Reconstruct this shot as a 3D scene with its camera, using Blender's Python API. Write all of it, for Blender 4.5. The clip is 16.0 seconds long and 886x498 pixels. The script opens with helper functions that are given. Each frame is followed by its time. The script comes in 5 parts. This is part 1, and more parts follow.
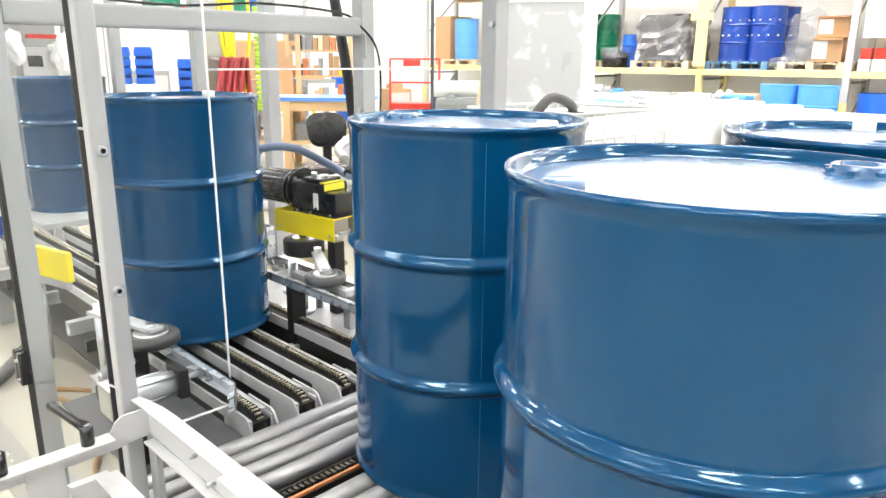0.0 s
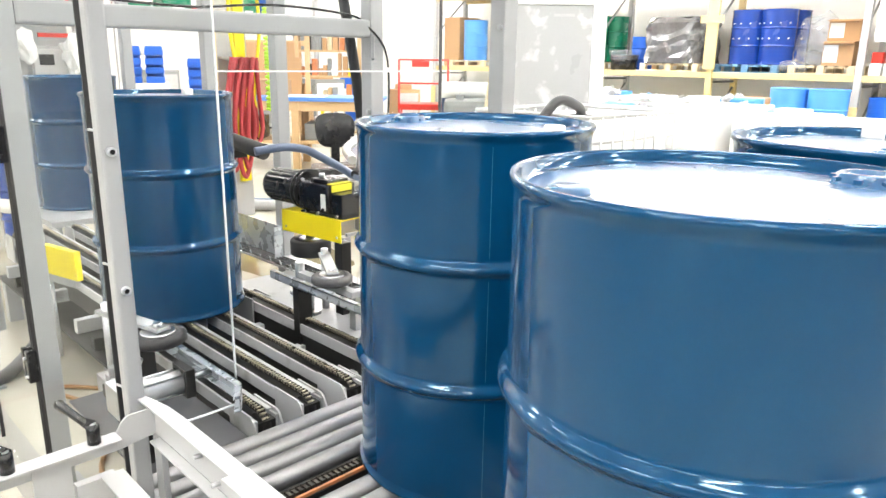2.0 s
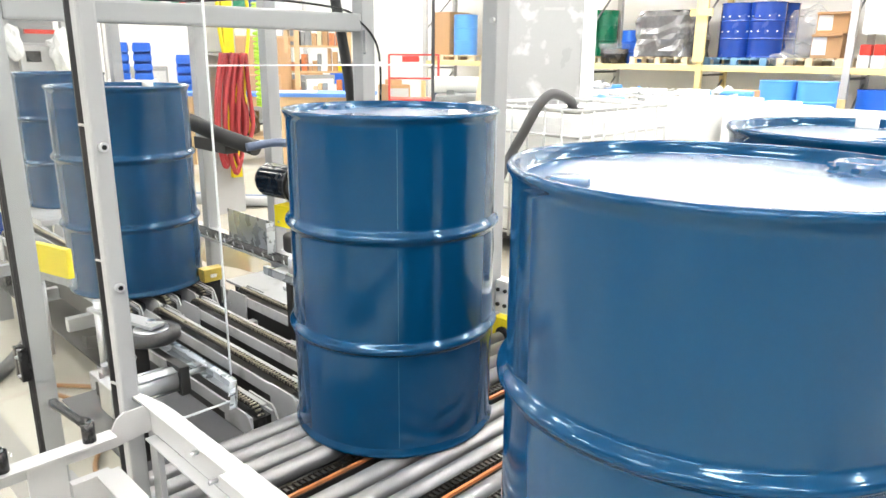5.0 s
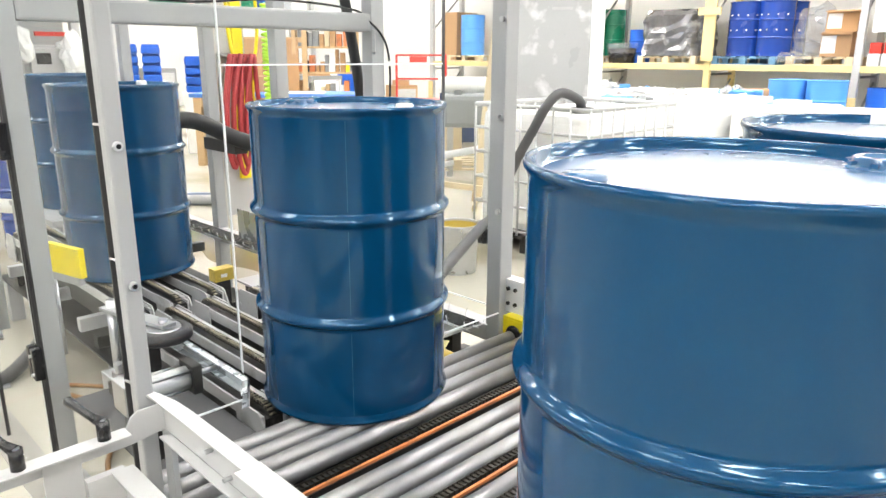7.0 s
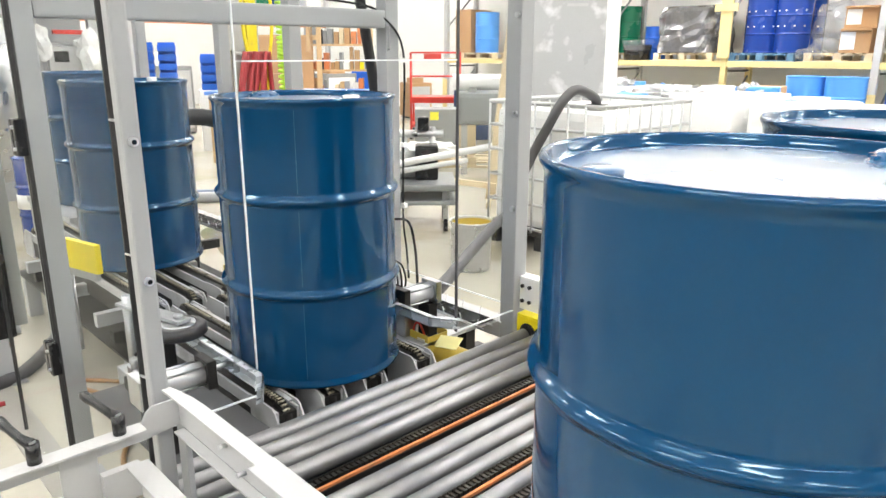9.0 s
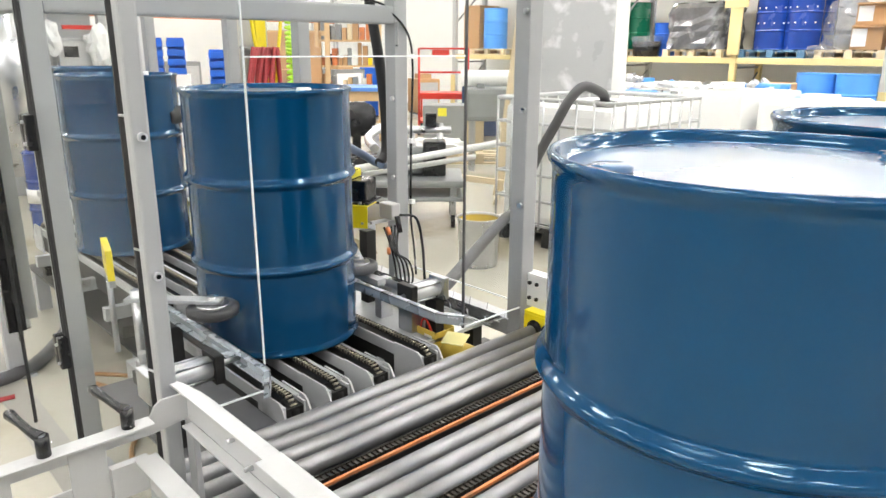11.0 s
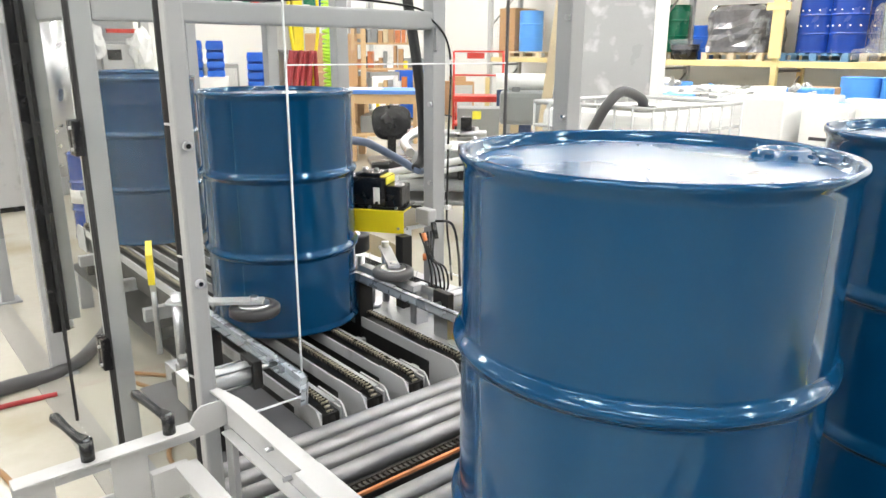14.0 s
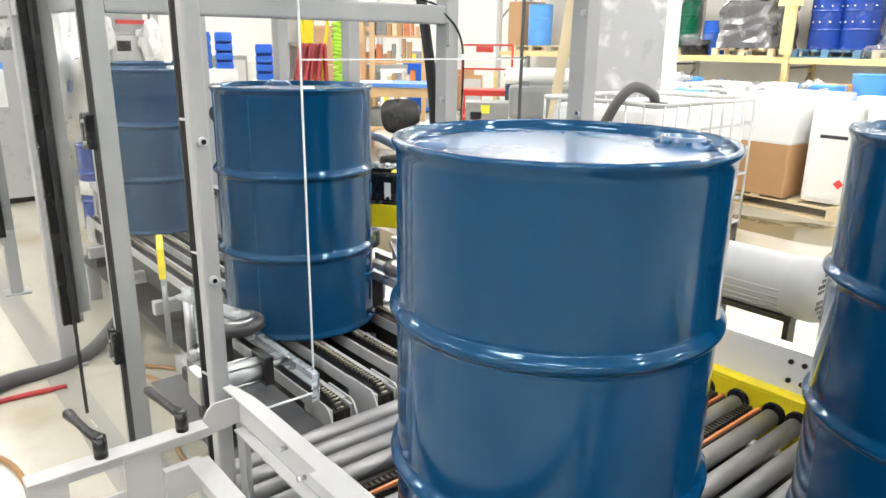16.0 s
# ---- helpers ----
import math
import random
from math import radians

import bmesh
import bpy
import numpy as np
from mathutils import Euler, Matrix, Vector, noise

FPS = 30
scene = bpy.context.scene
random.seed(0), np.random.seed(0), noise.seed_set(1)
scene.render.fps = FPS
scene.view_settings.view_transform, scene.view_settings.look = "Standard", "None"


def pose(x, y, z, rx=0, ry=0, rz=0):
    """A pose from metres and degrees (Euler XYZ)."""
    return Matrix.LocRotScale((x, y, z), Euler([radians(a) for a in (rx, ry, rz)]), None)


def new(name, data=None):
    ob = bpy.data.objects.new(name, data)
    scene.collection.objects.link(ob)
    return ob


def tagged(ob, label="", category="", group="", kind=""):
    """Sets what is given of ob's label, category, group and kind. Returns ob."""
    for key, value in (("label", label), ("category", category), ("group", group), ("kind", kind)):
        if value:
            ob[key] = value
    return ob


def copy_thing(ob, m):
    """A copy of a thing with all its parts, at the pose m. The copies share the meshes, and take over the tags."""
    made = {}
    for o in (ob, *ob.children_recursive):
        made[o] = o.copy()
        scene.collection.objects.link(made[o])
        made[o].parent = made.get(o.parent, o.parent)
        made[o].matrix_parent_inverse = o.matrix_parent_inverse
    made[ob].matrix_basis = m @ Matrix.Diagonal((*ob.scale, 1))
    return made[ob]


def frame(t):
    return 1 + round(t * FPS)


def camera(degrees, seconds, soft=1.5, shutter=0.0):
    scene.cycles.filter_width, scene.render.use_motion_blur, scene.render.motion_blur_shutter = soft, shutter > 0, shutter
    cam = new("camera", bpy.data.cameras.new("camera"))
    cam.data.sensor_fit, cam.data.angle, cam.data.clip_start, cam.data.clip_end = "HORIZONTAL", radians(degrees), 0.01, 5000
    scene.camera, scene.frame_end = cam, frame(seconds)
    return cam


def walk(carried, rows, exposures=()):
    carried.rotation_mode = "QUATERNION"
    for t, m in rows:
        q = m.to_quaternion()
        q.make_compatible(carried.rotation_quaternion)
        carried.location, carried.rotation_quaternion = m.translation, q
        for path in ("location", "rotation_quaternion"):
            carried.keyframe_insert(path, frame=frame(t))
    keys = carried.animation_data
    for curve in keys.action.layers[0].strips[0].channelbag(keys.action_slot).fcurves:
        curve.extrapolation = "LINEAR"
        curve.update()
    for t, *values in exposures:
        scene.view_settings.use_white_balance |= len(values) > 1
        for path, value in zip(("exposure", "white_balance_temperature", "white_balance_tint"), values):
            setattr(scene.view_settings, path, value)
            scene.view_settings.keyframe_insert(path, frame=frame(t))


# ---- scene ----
cam = camera(64.07, 16.0)

PATH = [
    (0, 0.0146, -0.0248, 1.4994, 74.995, -0.463, -45.049),
    (0.5, 0.0160, -0.0255, 1.5027, 75.032, -0.617, -44.555),
    (1, 0.0168, -0.0266, 1.5029, 75.119, -0.544, -44.193),
    (1.5, 0.0163, -0.0269, 1.5031, 75.187, -0.603, -44.183),
    (2, 0.0154, -0.0283, 1.5064, 75.035, -0.850, -44.342),
    (2.5, 0.0144, -0.0303, 1.5089, 74.983, -0.817, -44.749),
    (3, 0.0132, -0.0296, 1.5091, 74.878, -0.756, -44.829),
    (3.5, 0.0131, -0.0261, 1.5096, 74.817, -0.814, -44.862),
    (4, 0.0123, -0.0213, 1.5059, 74.703, -0.745, -44.950),
    (6.5, 0.0078, -0.0153, 1.4976, 74.742, -0.247, -45.196),
    (7, 0.0027, -0.0106, 1.4954, 74.717, -0.249, -44.632),
    (7.5, 0.0011, -0.0087, 1.4963, 74.596, -0.440, -44.217),
    (8, 0.0027, -0.0064, 1.4931, 74.779, -0.118, -43.876),
    (8.5, 0.0051, -0.0048, 1.4907, 74.512, -0.232, -43.692),
    (9, 0.0061, -0.0049, 1.4905, 74.537, -0.122, -43.524),
    (11.5, 0.0052, -0.0041, 1.4911, 74.188, -0.318, -42.803),
    (12, 0.0037, -0.0029, 1.4915, 74.197, -0.396, -42.811),
    (12.5, 0.0029, 0.0010, 1.4928, 74.288, -0.357, -42.754),
    (13, 0.0029, 0.0097, 1.4972, 74.124, -0.450, -41.700),
    (13.5, 0.0027, 0.0168, 1.5024, 74.133, -0.322, -40.788),
    (14, 0.0021, 0.0205, 1.5065, 74.365, -0.315, -40.229),
    (14.5, -0.0001, 0.0244, 1.5096, 74.307, -0.474, -39.828),
    (15, -0.0027, 0.0290, 1.5110, 74.358, -0.653, -39.682),
    (15.5, -0.0034, 0.0363, 1.5116, 74.326, -0.606, -39.726),
    (16, -0.0031, 0.0487, 1.5128, 73.831, -0.747, -39.641),
]
walk(cam, [(t, pose(*p)) for t, *p in PATH], exposures=[(0.0, 0.62), (4.2, 0.60), (7.0, 0.42), (9.0, 0.24), (12.5, 0.11), (16.0, 0.25)])

# ---- world and lamps ----
world = bpy.data.worlds.new("world")
scene.world = world
world.use_nodes = True
world.node_tree.nodes["Background"].inputs["Color"].default_value = (0.8, 0.9, 1.0, 1)
world.node_tree.nodes["Background"].inputs["Strength"].default_value = 0.4
LAMP_STRENGTH = 42.0
ZR = 0.48          # top of the rollers and chains above the floor
HALL = (-9.0, 13.6, -9.0, 21.0, 5.7)   # x0, x1, y0, y1, height


# ---- materials ----
def mat(name, color, rough=0.5, metal=0.0, vary=0.12, scale=8.0, fine=90.0, bump=0.05, coat=0.0, rvar=0.1, spec=0.5, stain=None, stain_at=(0.55, 0.7), stain_scale=1.5):
    """Procedural surface with colour drift, fine grain and relief."""
    m = bpy.data.materials.new(name)
    m.use_nodes = True
    nt = m.node_tree
    b = nt.nodes["Principled BSDF"]
    L = nt.links.new
    co = nt.nodes.new("ShaderNodeTexCoord")
    n1 = nt.nodes.new("ShaderNodeTexNoise")
    n1.inputs["Scale"].default_value, n1.inputs["Detail"].default_value = scale, 5
    n2 = nt.nodes.new("ShaderNodeTexNoise")
    n2.inputs["Scale"].default_value, n2.inputs["Detail"].default_value = fine, 3
    L(co.outputs["Object"], n1.inputs["Vector"])
    L(co.outputs["Object"], n2.inputs["Vector"])
    mix = nt.nodes.new("ShaderNodeMix")
    mix.data_type = "RGBA"
    dark = [max(0, v * (1 - vary)) for v in color]
    lite = [min(1, v * (1 + vary)) for v in color]
    mix.inputs["A"].default_value, mix.inputs["B"].default_value = (*dark, 1), (*lite, 1)
    add = nt.nodes.new("ShaderNodeMath")
    add.operation = "MULTIPLY_ADD"
    add.inputs[1].default_value, add.inputs[2].default_value = 0.35, 0.0
    L(n2.outputs["Fac"], add.inputs[0])
    add2 = nt.nodes.new("ShaderNodeMath")
    add2.operation = "MULTIPLY_ADD"
    add2.inputs[1].default_value = 0.65
    L(n1.outputs["Fac"], add2.inputs[0])
    L(add.outputs[0], add2.inputs[2])
    L(add2.outputs[0], mix.inputs["Factor"])
    out = mix.outputs["Result"]
    if stain:
        n3 = nt.nodes.new("ShaderNodeTexNoise")
        n3.inputs["Scale"].default_value, n3.inputs["Detail"].default_value = stain_scale, 7
        L(co.outputs["Object"], n3.inputs["Vector"])
        r3 = nt.nodes.new("ShaderNodeMapRange")
        r3.inputs["From Min"].default_value, r3.inputs["From Max"].default_value = stain_at
        L(n3.outputs["Fac"], r3.inputs["Value"])
        mx = nt.nodes.new("ShaderNodeMix")
        mx.data_type = "RGBA"
        mx.inputs["B"].default_value = (*stain, 1)
        L(r3.outputs["Result"], mx.inputs["Factor"])
        L(out, mx.inputs["A"])
        out = mx.outputs["Result"]
    L(out, b.inputs["Base Color"])
    rr = nt.nodes.new("ShaderNodeMapRange")
    rr.inputs["To Min"].default_value, rr.inputs["To Max"].default_value = max(0.02, rough - rvar), min(1, rough + rvar)
    L(n1.outputs["Fac"], rr.inputs["Value"])
    L(rr.outputs["Result"], b.inputs["Roughness"])
    b.inputs["Metallic"].default_value = metal
    b.inputs["Specular IOR Level"].default_value = spec
    if coat:
        b.inputs["Coat Weight"].default_value, b.inputs["Coat Roughness"].default_value = coat, 0.05
    if bump:
        bp = nt.nodes.new("ShaderNodeBump")
        bp.inputs["Strength"].default_value, bp.inputs["Distance"].default_value = bump, 0.004
        L(add2.outputs[0], bp.inputs["Height"])
        L(bp.outputs["Normal"], b.inputs["Normal"])
    return m


def glow(name, color, strength):
    m = bpy.data.materials.new(name)
    m.use_nodes = True
    b = m.node_tree.nodes["Principled BSDF"]
    b.inputs["Base Color"].default_value = (0.9, 0.9, 0.9, 1)
    b.inputs["Emission Color"].default_value, b.inputs["Emission Strength"].default_value = (*color, 1), strength
    return m


def clear(name, tint, gloss=0.06, milk=0.0, milk_color=(0.8, 0.82, 0.85)):
    """A thin clear sheet: it lets light pass, mirrors a little and may be slightly milky."""
    m = bpy.data.materials.new(name)
    m.use_nodes = True
    nt = m.node_tree
    nt.nodes.remove(nt.nodes["Principled BSDF"])
    tr = nt.nodes.new("ShaderNodeBsdfTransparent")
    tr.inputs["Color"].default_value = (*tint, 1)
    gl = nt.nodes.new("ShaderNodeBsdfGlossy")
    gl.inputs["Roughness"].default_value = 0.03
    lw = nt.nodes.new("ShaderNodeLayerWeight")
    lw.inputs["Blend"].default_value = 0.5
    pw = nt.nodes.new("ShaderNodeMath")
    pw.operation = "POWER"
    pw.inputs[1].default_value = 4.0
    nt.links.new(lw.outputs["Facing"], pw.inputs[0])
    mul = nt.nodes.new("ShaderNodeMath")
    mul.operation = "MULTIPLY_ADD"
    mul.inputs[1].default_value, mul.inputs[2].default_value = 0.06, gloss * 0.25
    nt.links.new(pw.outputs[0], mul.inputs[0])
    mx = nt.nodes.new("ShaderNodeMixShader")
    nt.links.new(mul.outputs[0], mx.inputs[0])
    nt.links.new(tr.outputs[0], mx.inputs[1])
    nt.links.new(gl.outputs[0], mx.inputs[2])
    out = mx.outputs[0]
    if milk:
        df = nt.nodes.new("ShaderNodeBsdfDiffuse")
        df.inputs["Color"].default_value = (*milk_color, 1)
        co = nt.nodes.new("ShaderNodeTexCoord")
        no = nt.nodes.new("ShaderNodeTexNoise")
        no.inputs["Scale"].default_value, no.inputs["Detail"].default_value = 2.5, 6
        nt.links.new(co.outputs["Object"], no.inputs["Vector"])
        rr = nt.nodes.new("ShaderNodeMapRange")
        rr.inputs["From Min"].default_value, rr.inputs["From Max"].default_value = 0.3, 0.75
        rr.inputs["To Min"].default_value, rr.inputs["To Max"].default_value = milk * 0.5, milk * 1.5
        nt.links.new(no.outputs["Fac"], rr.inputs["Value"])
        m2 = nt.nodes.new("ShaderNodeMixShader")
        nt.links.new(rr.outputs["Result"], m2.inputs[0])
        nt.links.new(out, m2.inputs[1])
        nt.links.new(df.outputs[0], m2.inputs[2])
        out = m2.outputs[0]
    nt.links.new(out, nt.nodes["Material Output"].inputs["Surface"])
    return m


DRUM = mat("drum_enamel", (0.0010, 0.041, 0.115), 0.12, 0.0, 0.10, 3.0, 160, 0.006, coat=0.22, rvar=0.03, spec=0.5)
DRUM.node_tree.nodes["Principled BSDF"].inputs["Specular Tint"].default_value = (0.45, 0.8, 1.0, 1)
DRUM.node_tree.nodes["Principled BSDF"].inputs["Coat Tint"].default_value = (0.85, 0.95, 1.0, 1)
# lids, bungs and plugs: lighter and rougher blue than the shells
DRUM_LID = mat("lid_lighter_blue", (0.004, 0.075, 0.190), 0.27, 0.0, 0.12, 4.0, 120, 0.05, coat=0.35, rvar=0.08, spec=0.9)
DEEP_BLUE = mat("royal_blue_enamel", (0.006, 0.042, 0.27), 0.25, 0.0, 0.10, 3.0, 90, 0.02, coat=0.4)
POLY_BLUE = mat("blue_polyethylene", (0.01, 0.11, 0.55), 0.4, 0.0, 0.10, 3.0, 60, 0.05)
LIGHT_BLUE = mat("translucent_blue_plastic", (0.08, 0.30, 0.75), 0.35, 0.0, 0.15, 4.0, 60, 0.05)
GREEN = mat("green_enamel", (0.005, 0.17, 0.085), 0.28, 0.0, 0.1, 3.0, 90, 0.02, coat=0.3)
WHITE_PLASTIC = mat("white_plastic", (0.82, 0.83, 0.82), 0.35, 0.0, 0.06, 5.0, 70, 0.04)
PAINT_GREY = mat("grey_powder_coat", (0.34, 0.35, 0.36), 0.38, 0.0, 0.07, 6.0, 200, 0.05)
PAINT_PALE = mat("pale_grey_powder_coat", (0.47, 0.475, 0.48), 0.40, 0.0, 0.06, 6.0, 200, 0.04, stain=(0.36, 0.36, 0.36), stain_at=(0.62, 0.75), stain_scale=9)
STEEL = mat("zinc_steel", (0.55, 0.56, 0.58), 0.30, 1.0, 0.15, 12.0, 150, 0.05)
ROLLER = mat("roller_steel", (0.31, 0.31, 0.32), 0.40, 0.7, 0.14, 7.0, 160, 0.015, rvar=0.05, stain=(0.27, 0.265, 0.26), stain_at=(0.5, 0.75), stain_scale=14)
DARK_STEEL = mat("oiled_dark_steel", (0.035, 0.034, 0.033), 0.42, 0.6, 0.25, 20.0, 150, 0.08)
PIN = mat("bright_chain_steel", (0.36, 0.33, 0.25), 0.3, 0.9, 0.2, 30, 200, 0.05)
ALU = mat("brushed_aluminium", (0.68, 0.69, 0.71), 0.32, 0.6, 0.08, 12, 150, 0.04)
CHAIN = mat("chain_steel", (0.045, 0.04, 0.033), 0.38, 0.7, 0.35, 30.0, 200, 0.08)
PLATE = mat("machine_plate", (0.47, 0.48, 0.49), 0.4, 0.25, 0.1, 6.0, 120, 0.05, stain=(0.22, 0.22, 0.21), stain_at=(0.58, 0.78), stain_scale=7)
BLACK = mat("black_plastic", (0.013, 0.013, 0.014), 0.26, 0.0, 0.2, 10.0, 120, 0.06)
RUBBER = mat("black_rubber", (0.02, 0.02, 0.021), 0.6, 0.0, 0.25, 14.0, 120, 0.1)
GREY_RUBBER = mat("dark_grey_rubber", (0.075, 0.075, 0.08), 0.5, 0.0, 0.2, 14.0, 120, 0.1)
YELLOW = mat("safety_yellow_paint", (0.84, 0.68, 0.012), 0.4, 0.0, 0.08, 8.0, 120, 0.05, stain=(0.35, 0.26, 0.05), stain_at=(0.64, 0.8), stain_scale=9)
GOLD = mat("gold_yellow_paint", (0.55, 0.41, 0.07), 0.38, 0.1, 0.15, 9.0, 120, 0.06)
RACK_YELLOW = mat("rack_yellow_paint", (0.70, 0.57, 0.27), 0.45, 0.0, 0.1, 4.0, 60, 0.05)
ORANGE = mat("orange_wear_strip", (0.62, 0.20, 0.07), 0.5, 0.0, 0.15, 9.0, 90, 0.05, stain=(0.30, 0.13, 0.06), stain_at=(0.5, 0.72), stain_scale=12)
ZINC = mat("bright_zinc_sheet", (0.50, 0.54, 0.58), 0.28, 0.55, 0.07, 14, 150, 0.05)
RED = mat("red_paint", (0.62, 0.035, 0.02), 0.4, 0.0, 0.1, 6.0, 60, 0.05)
RED_HOSE = mat("dull_red_hose", (0.36, 0.035, 0.04), 0.5, 0.0, 0.2, 9.0, 60, 0.1)
LIME = mat("lime_hose", (0.50, 0.85, 0.06), 0.45, 0.0, 0.1, 9.0, 60, 0.05)
WOOD = mat("raw_pine", (0.56, 0.38, 0.20), 0.6, 0.0, 0.2, 5.0, 60, 0.15)
PALE_WOOD = mat("pale_softwood", (0.70, 0.58, 0.38), 0.6, 0.0, 0.15, 5.0, 60, 0.15)
CARD = mat("brown_cardboard", (0.46, 0.27, 0.13), 0.7, 0.0, 0.12, 5.0, 60, 0.08)
BENCH_BLUE = mat("blue_bench_top", (0.10, 0.25, 0.65), 0.5, 0.0, 0.12, 5.0, 60, 0.05)
FLOOR = mat("sealed_concrete", (0.50, 0.475, 0.40), 0.22, 0.0, 0.14, 0.7, 20, 0.02, rvar=0.12, stain=(0.33, 0.29, 0.19), stain_at=(0.52, 0.7), stain_scale=0.9)
STRIP = mat("grey_floor_strip", (0.30, 0.29, 0.26), 0.4, 0.0, 0.12, 3.0, 60, 0.05)
WET = mat("wet_concrete", (0.20, 0.17, 0.10), 0.05, 0.0, 0.15, 2.0, 20, 0.0, rvar=0.03)
WALL = mat("white_painted_wall", (0.80, 0.80, 0.78), 0.6, 0.0, 0.04, 1.2, 40, 0.04)
CEIL = mat("white_ceiling_deck", (0.72, 0.73, 0.74), 0.7, 0.0, 0.05, 1.0, 30, 0.05)
SKIN = mat("grey_board_face", (0.40, 0.41, 0.42), 0.3, 0.0, 0.08, 3.0, 60, 0.06, stain=(0.85, 0.86, 0.87), stain_at=(0.55, 0.7), stain_scale=3)
WHITE_PAINT = mat("white_paint", (0.80, 0.80, 0.79), 0.45, 0.0, 0.04, 6.0, 90, 0.03)
GREY_TANK = mat("mid_grey_plastic", (0.24, 0.25, 0.25), 0.45, 0.0, 0.12, 5.0, 60, 0.06)
DARK_FILM = mat("black_wrapped_film", (0.03, 0.029, 0.028), 0.2, 0.0, 0.4, 6.0, 40, 0.6, coat=0.6)
BLUE_HOSE = mat("ribbed_blue_grey_hose", (0.13, 0.17, 0.26), 0.4, 0.0, 0.2, 20.0, 80, 0.1)
BROWN_HOSE = mat("brown_hose", (0.32, 0.17, 0.06), 0.45, 0.0, 0.2, 20.0, 80, 0.1)
LABEL = mat("white_label", (0.82, 0.82, 0.80), 0.5, 0.0, 0.03, 6, 90, 0.0)
LABEL_YELLOW = mat("yellow_label", (0.80, 0.72, 0.05), 0.5, 0.0, 0.03, 6, 90, 0.0)
LABEL_RED = mat("red_label", (0.65, 0.05, 0.05), 0.5, 0.0, 0.03, 6, 90, 0.0)
LABEL_DARK = mat("dark_print", (0.03, 0.03, 0.04), 0.5, 0.0, 0.03, 6, 90, 0.0)
EDGE = mat("polished_sheet_edge", (0.80, 0.84, 0.86), 0.2, 0.0, 0.03, 6, 90, 0.0)
PANE = clear("clear_polycarbonate", (0.975, 0.98, 0.98), 0.05, 0.003)
PANE_HAZY = clear("scuffed_polycarbonate", (0.96, 0.97, 0.97), 0.06, 0.008, (0.75, 0.75, 0.71))
FILM = clear("stretch_film", (0.9, 0.92, 0.94), 0.2, 0.15, (0.85, 0.87, 0.9))
GALV = mat("dull_galvanised_tube", (0.52, 0.53, 0.54), 0.42, 0.3, 0.12, 12, 120, 0.05)
WRAP = mat("crinkled_white_film", (0.80, 0.81, 0.81), 0.22, 0.0, 0.08, 3.0, 25, 0.9, coat=0.3)
TUBE = glow("lamp_diffuser", (1.0, 0.98, 0.95), LAMP_STRENGTH)


# ---- mesh helpers ----
def box(bm, x0, x1, y0, y1, z0, z1, m=None, bevel=0.0):
    vs = [bm.verts.new(Vector((x, y, z)) if m is None else m @ Vector((x, y, z))) for x in (x0, x1) for y in (y0, y1) for z in (z0, z1)]
    fs = [bm.faces.new([vs[i] for i in q]) for q in ((0, 1, 3, 2), (4, 6, 7, 5), (0, 4, 5, 1), (2, 3, 7, 6), (0, 2, 6, 4), (1, 5, 7, 3))]
    if bevel:
        es = list({e for f in fs for e in f.edges})
        bmesh.ops.bevel(bm, geom=es, offset=bevel, segments=2, affect="EDGES", profile=0.6)


def sweep(bm, pts, r, seg=10, caps=True, closed=False, radii=None):
    pts = [Vector(p) for p in pts]
    rings, n = [], len(pts)
    up = None
    for i, p in enumerate(pts):
        if closed:
            d = (pts[(i + 1) % n] - pts[i - 1]).normalized()
        else:
            d = (pts[min(i + 1, n - 1)] - pts[max(i - 1, 0)]).normalized()
        if up is None:
            up = d.orthogonal().normalized()
        up = (up - d * up.dot(d)).normalized()
        side = d.cross(up)
        rr = radii[i] if radii else r
        rings.append([bm.verts.new(p + rr * (math.cos(k * math.tau / seg) * up + math.sin(k * math.tau / seg) * side)) for k in range(seg)])
    for i in range(n if closed else n - 1):
        a, b = rings[i], rings[(i + 1) % n]
        for k in range(seg):
            f = bm.faces.new((a[k], a[(k + 1) % seg], b[(k + 1) % seg], b[k]))
            f.smooth = True
    if caps and not closed:
        bm.faces.new(rings[0][::-1])
        bm.faces.new(rings[-1])


def cyl(bm, p0, p1, r, seg=20, r1=None):
    sweep(bm, [p0, p1], r, seg, radii=[r, r if r1 is None else r1])


def lathe(bm, prof, seg=48, centre=(0, 0, 0), smooth=True):
    cx, cy, cz = centre
    rings = []
    for r, z in prof:
        if r < 1e-6:
            rings.append([bm.verts.new((cx, cy, cz + z))])
        else:
            rings.append([bm.verts.new((cx + r * math.cos(k * math.tau / seg), cy + r * math.sin(k * math.tau / seg), cz + z)) for k in range(seg)])
    for a, b in zip(rings, rings[1:]):
        for k in range(seg):
            j = (k + 1) % seg
            if len(a) == 1 and len(b) == 1:
                continue
            if len(a) == 1:
                f = bm.faces.new((a[0], b[j], b[k]))
            elif len(b) == 1:
                f = bm.faces.new((a[k], a[j], b[0]))
            else:
                f = bm.faces.new((a[k], a[j], b[j], b[k]))
            f.smooth = smooth


def curve(points, n=8):
    """Smooth line through points."""
    P = [Vector(p) for p in points]
    P = [P[0] * 2 - P[1]] + P + [P[-1] * 2 - P[-2]]
    out = []
    for i in range(1, len(P) - 2):
        for k in range(n):
            t = k / n
            a, b, c, d = P[i - 1:i + 3]
            out.append(0.5 * ((2 * b) + (c - a) * t + (2 * a - 5 * b + 4 * c - d) * t * t + (3 * b - a - 3 * c + d) * t ** 3))
    out.append(P[-2])
    return out


def mesh_of(bm, name, material):
    me = bpy.data.meshes.new(name)
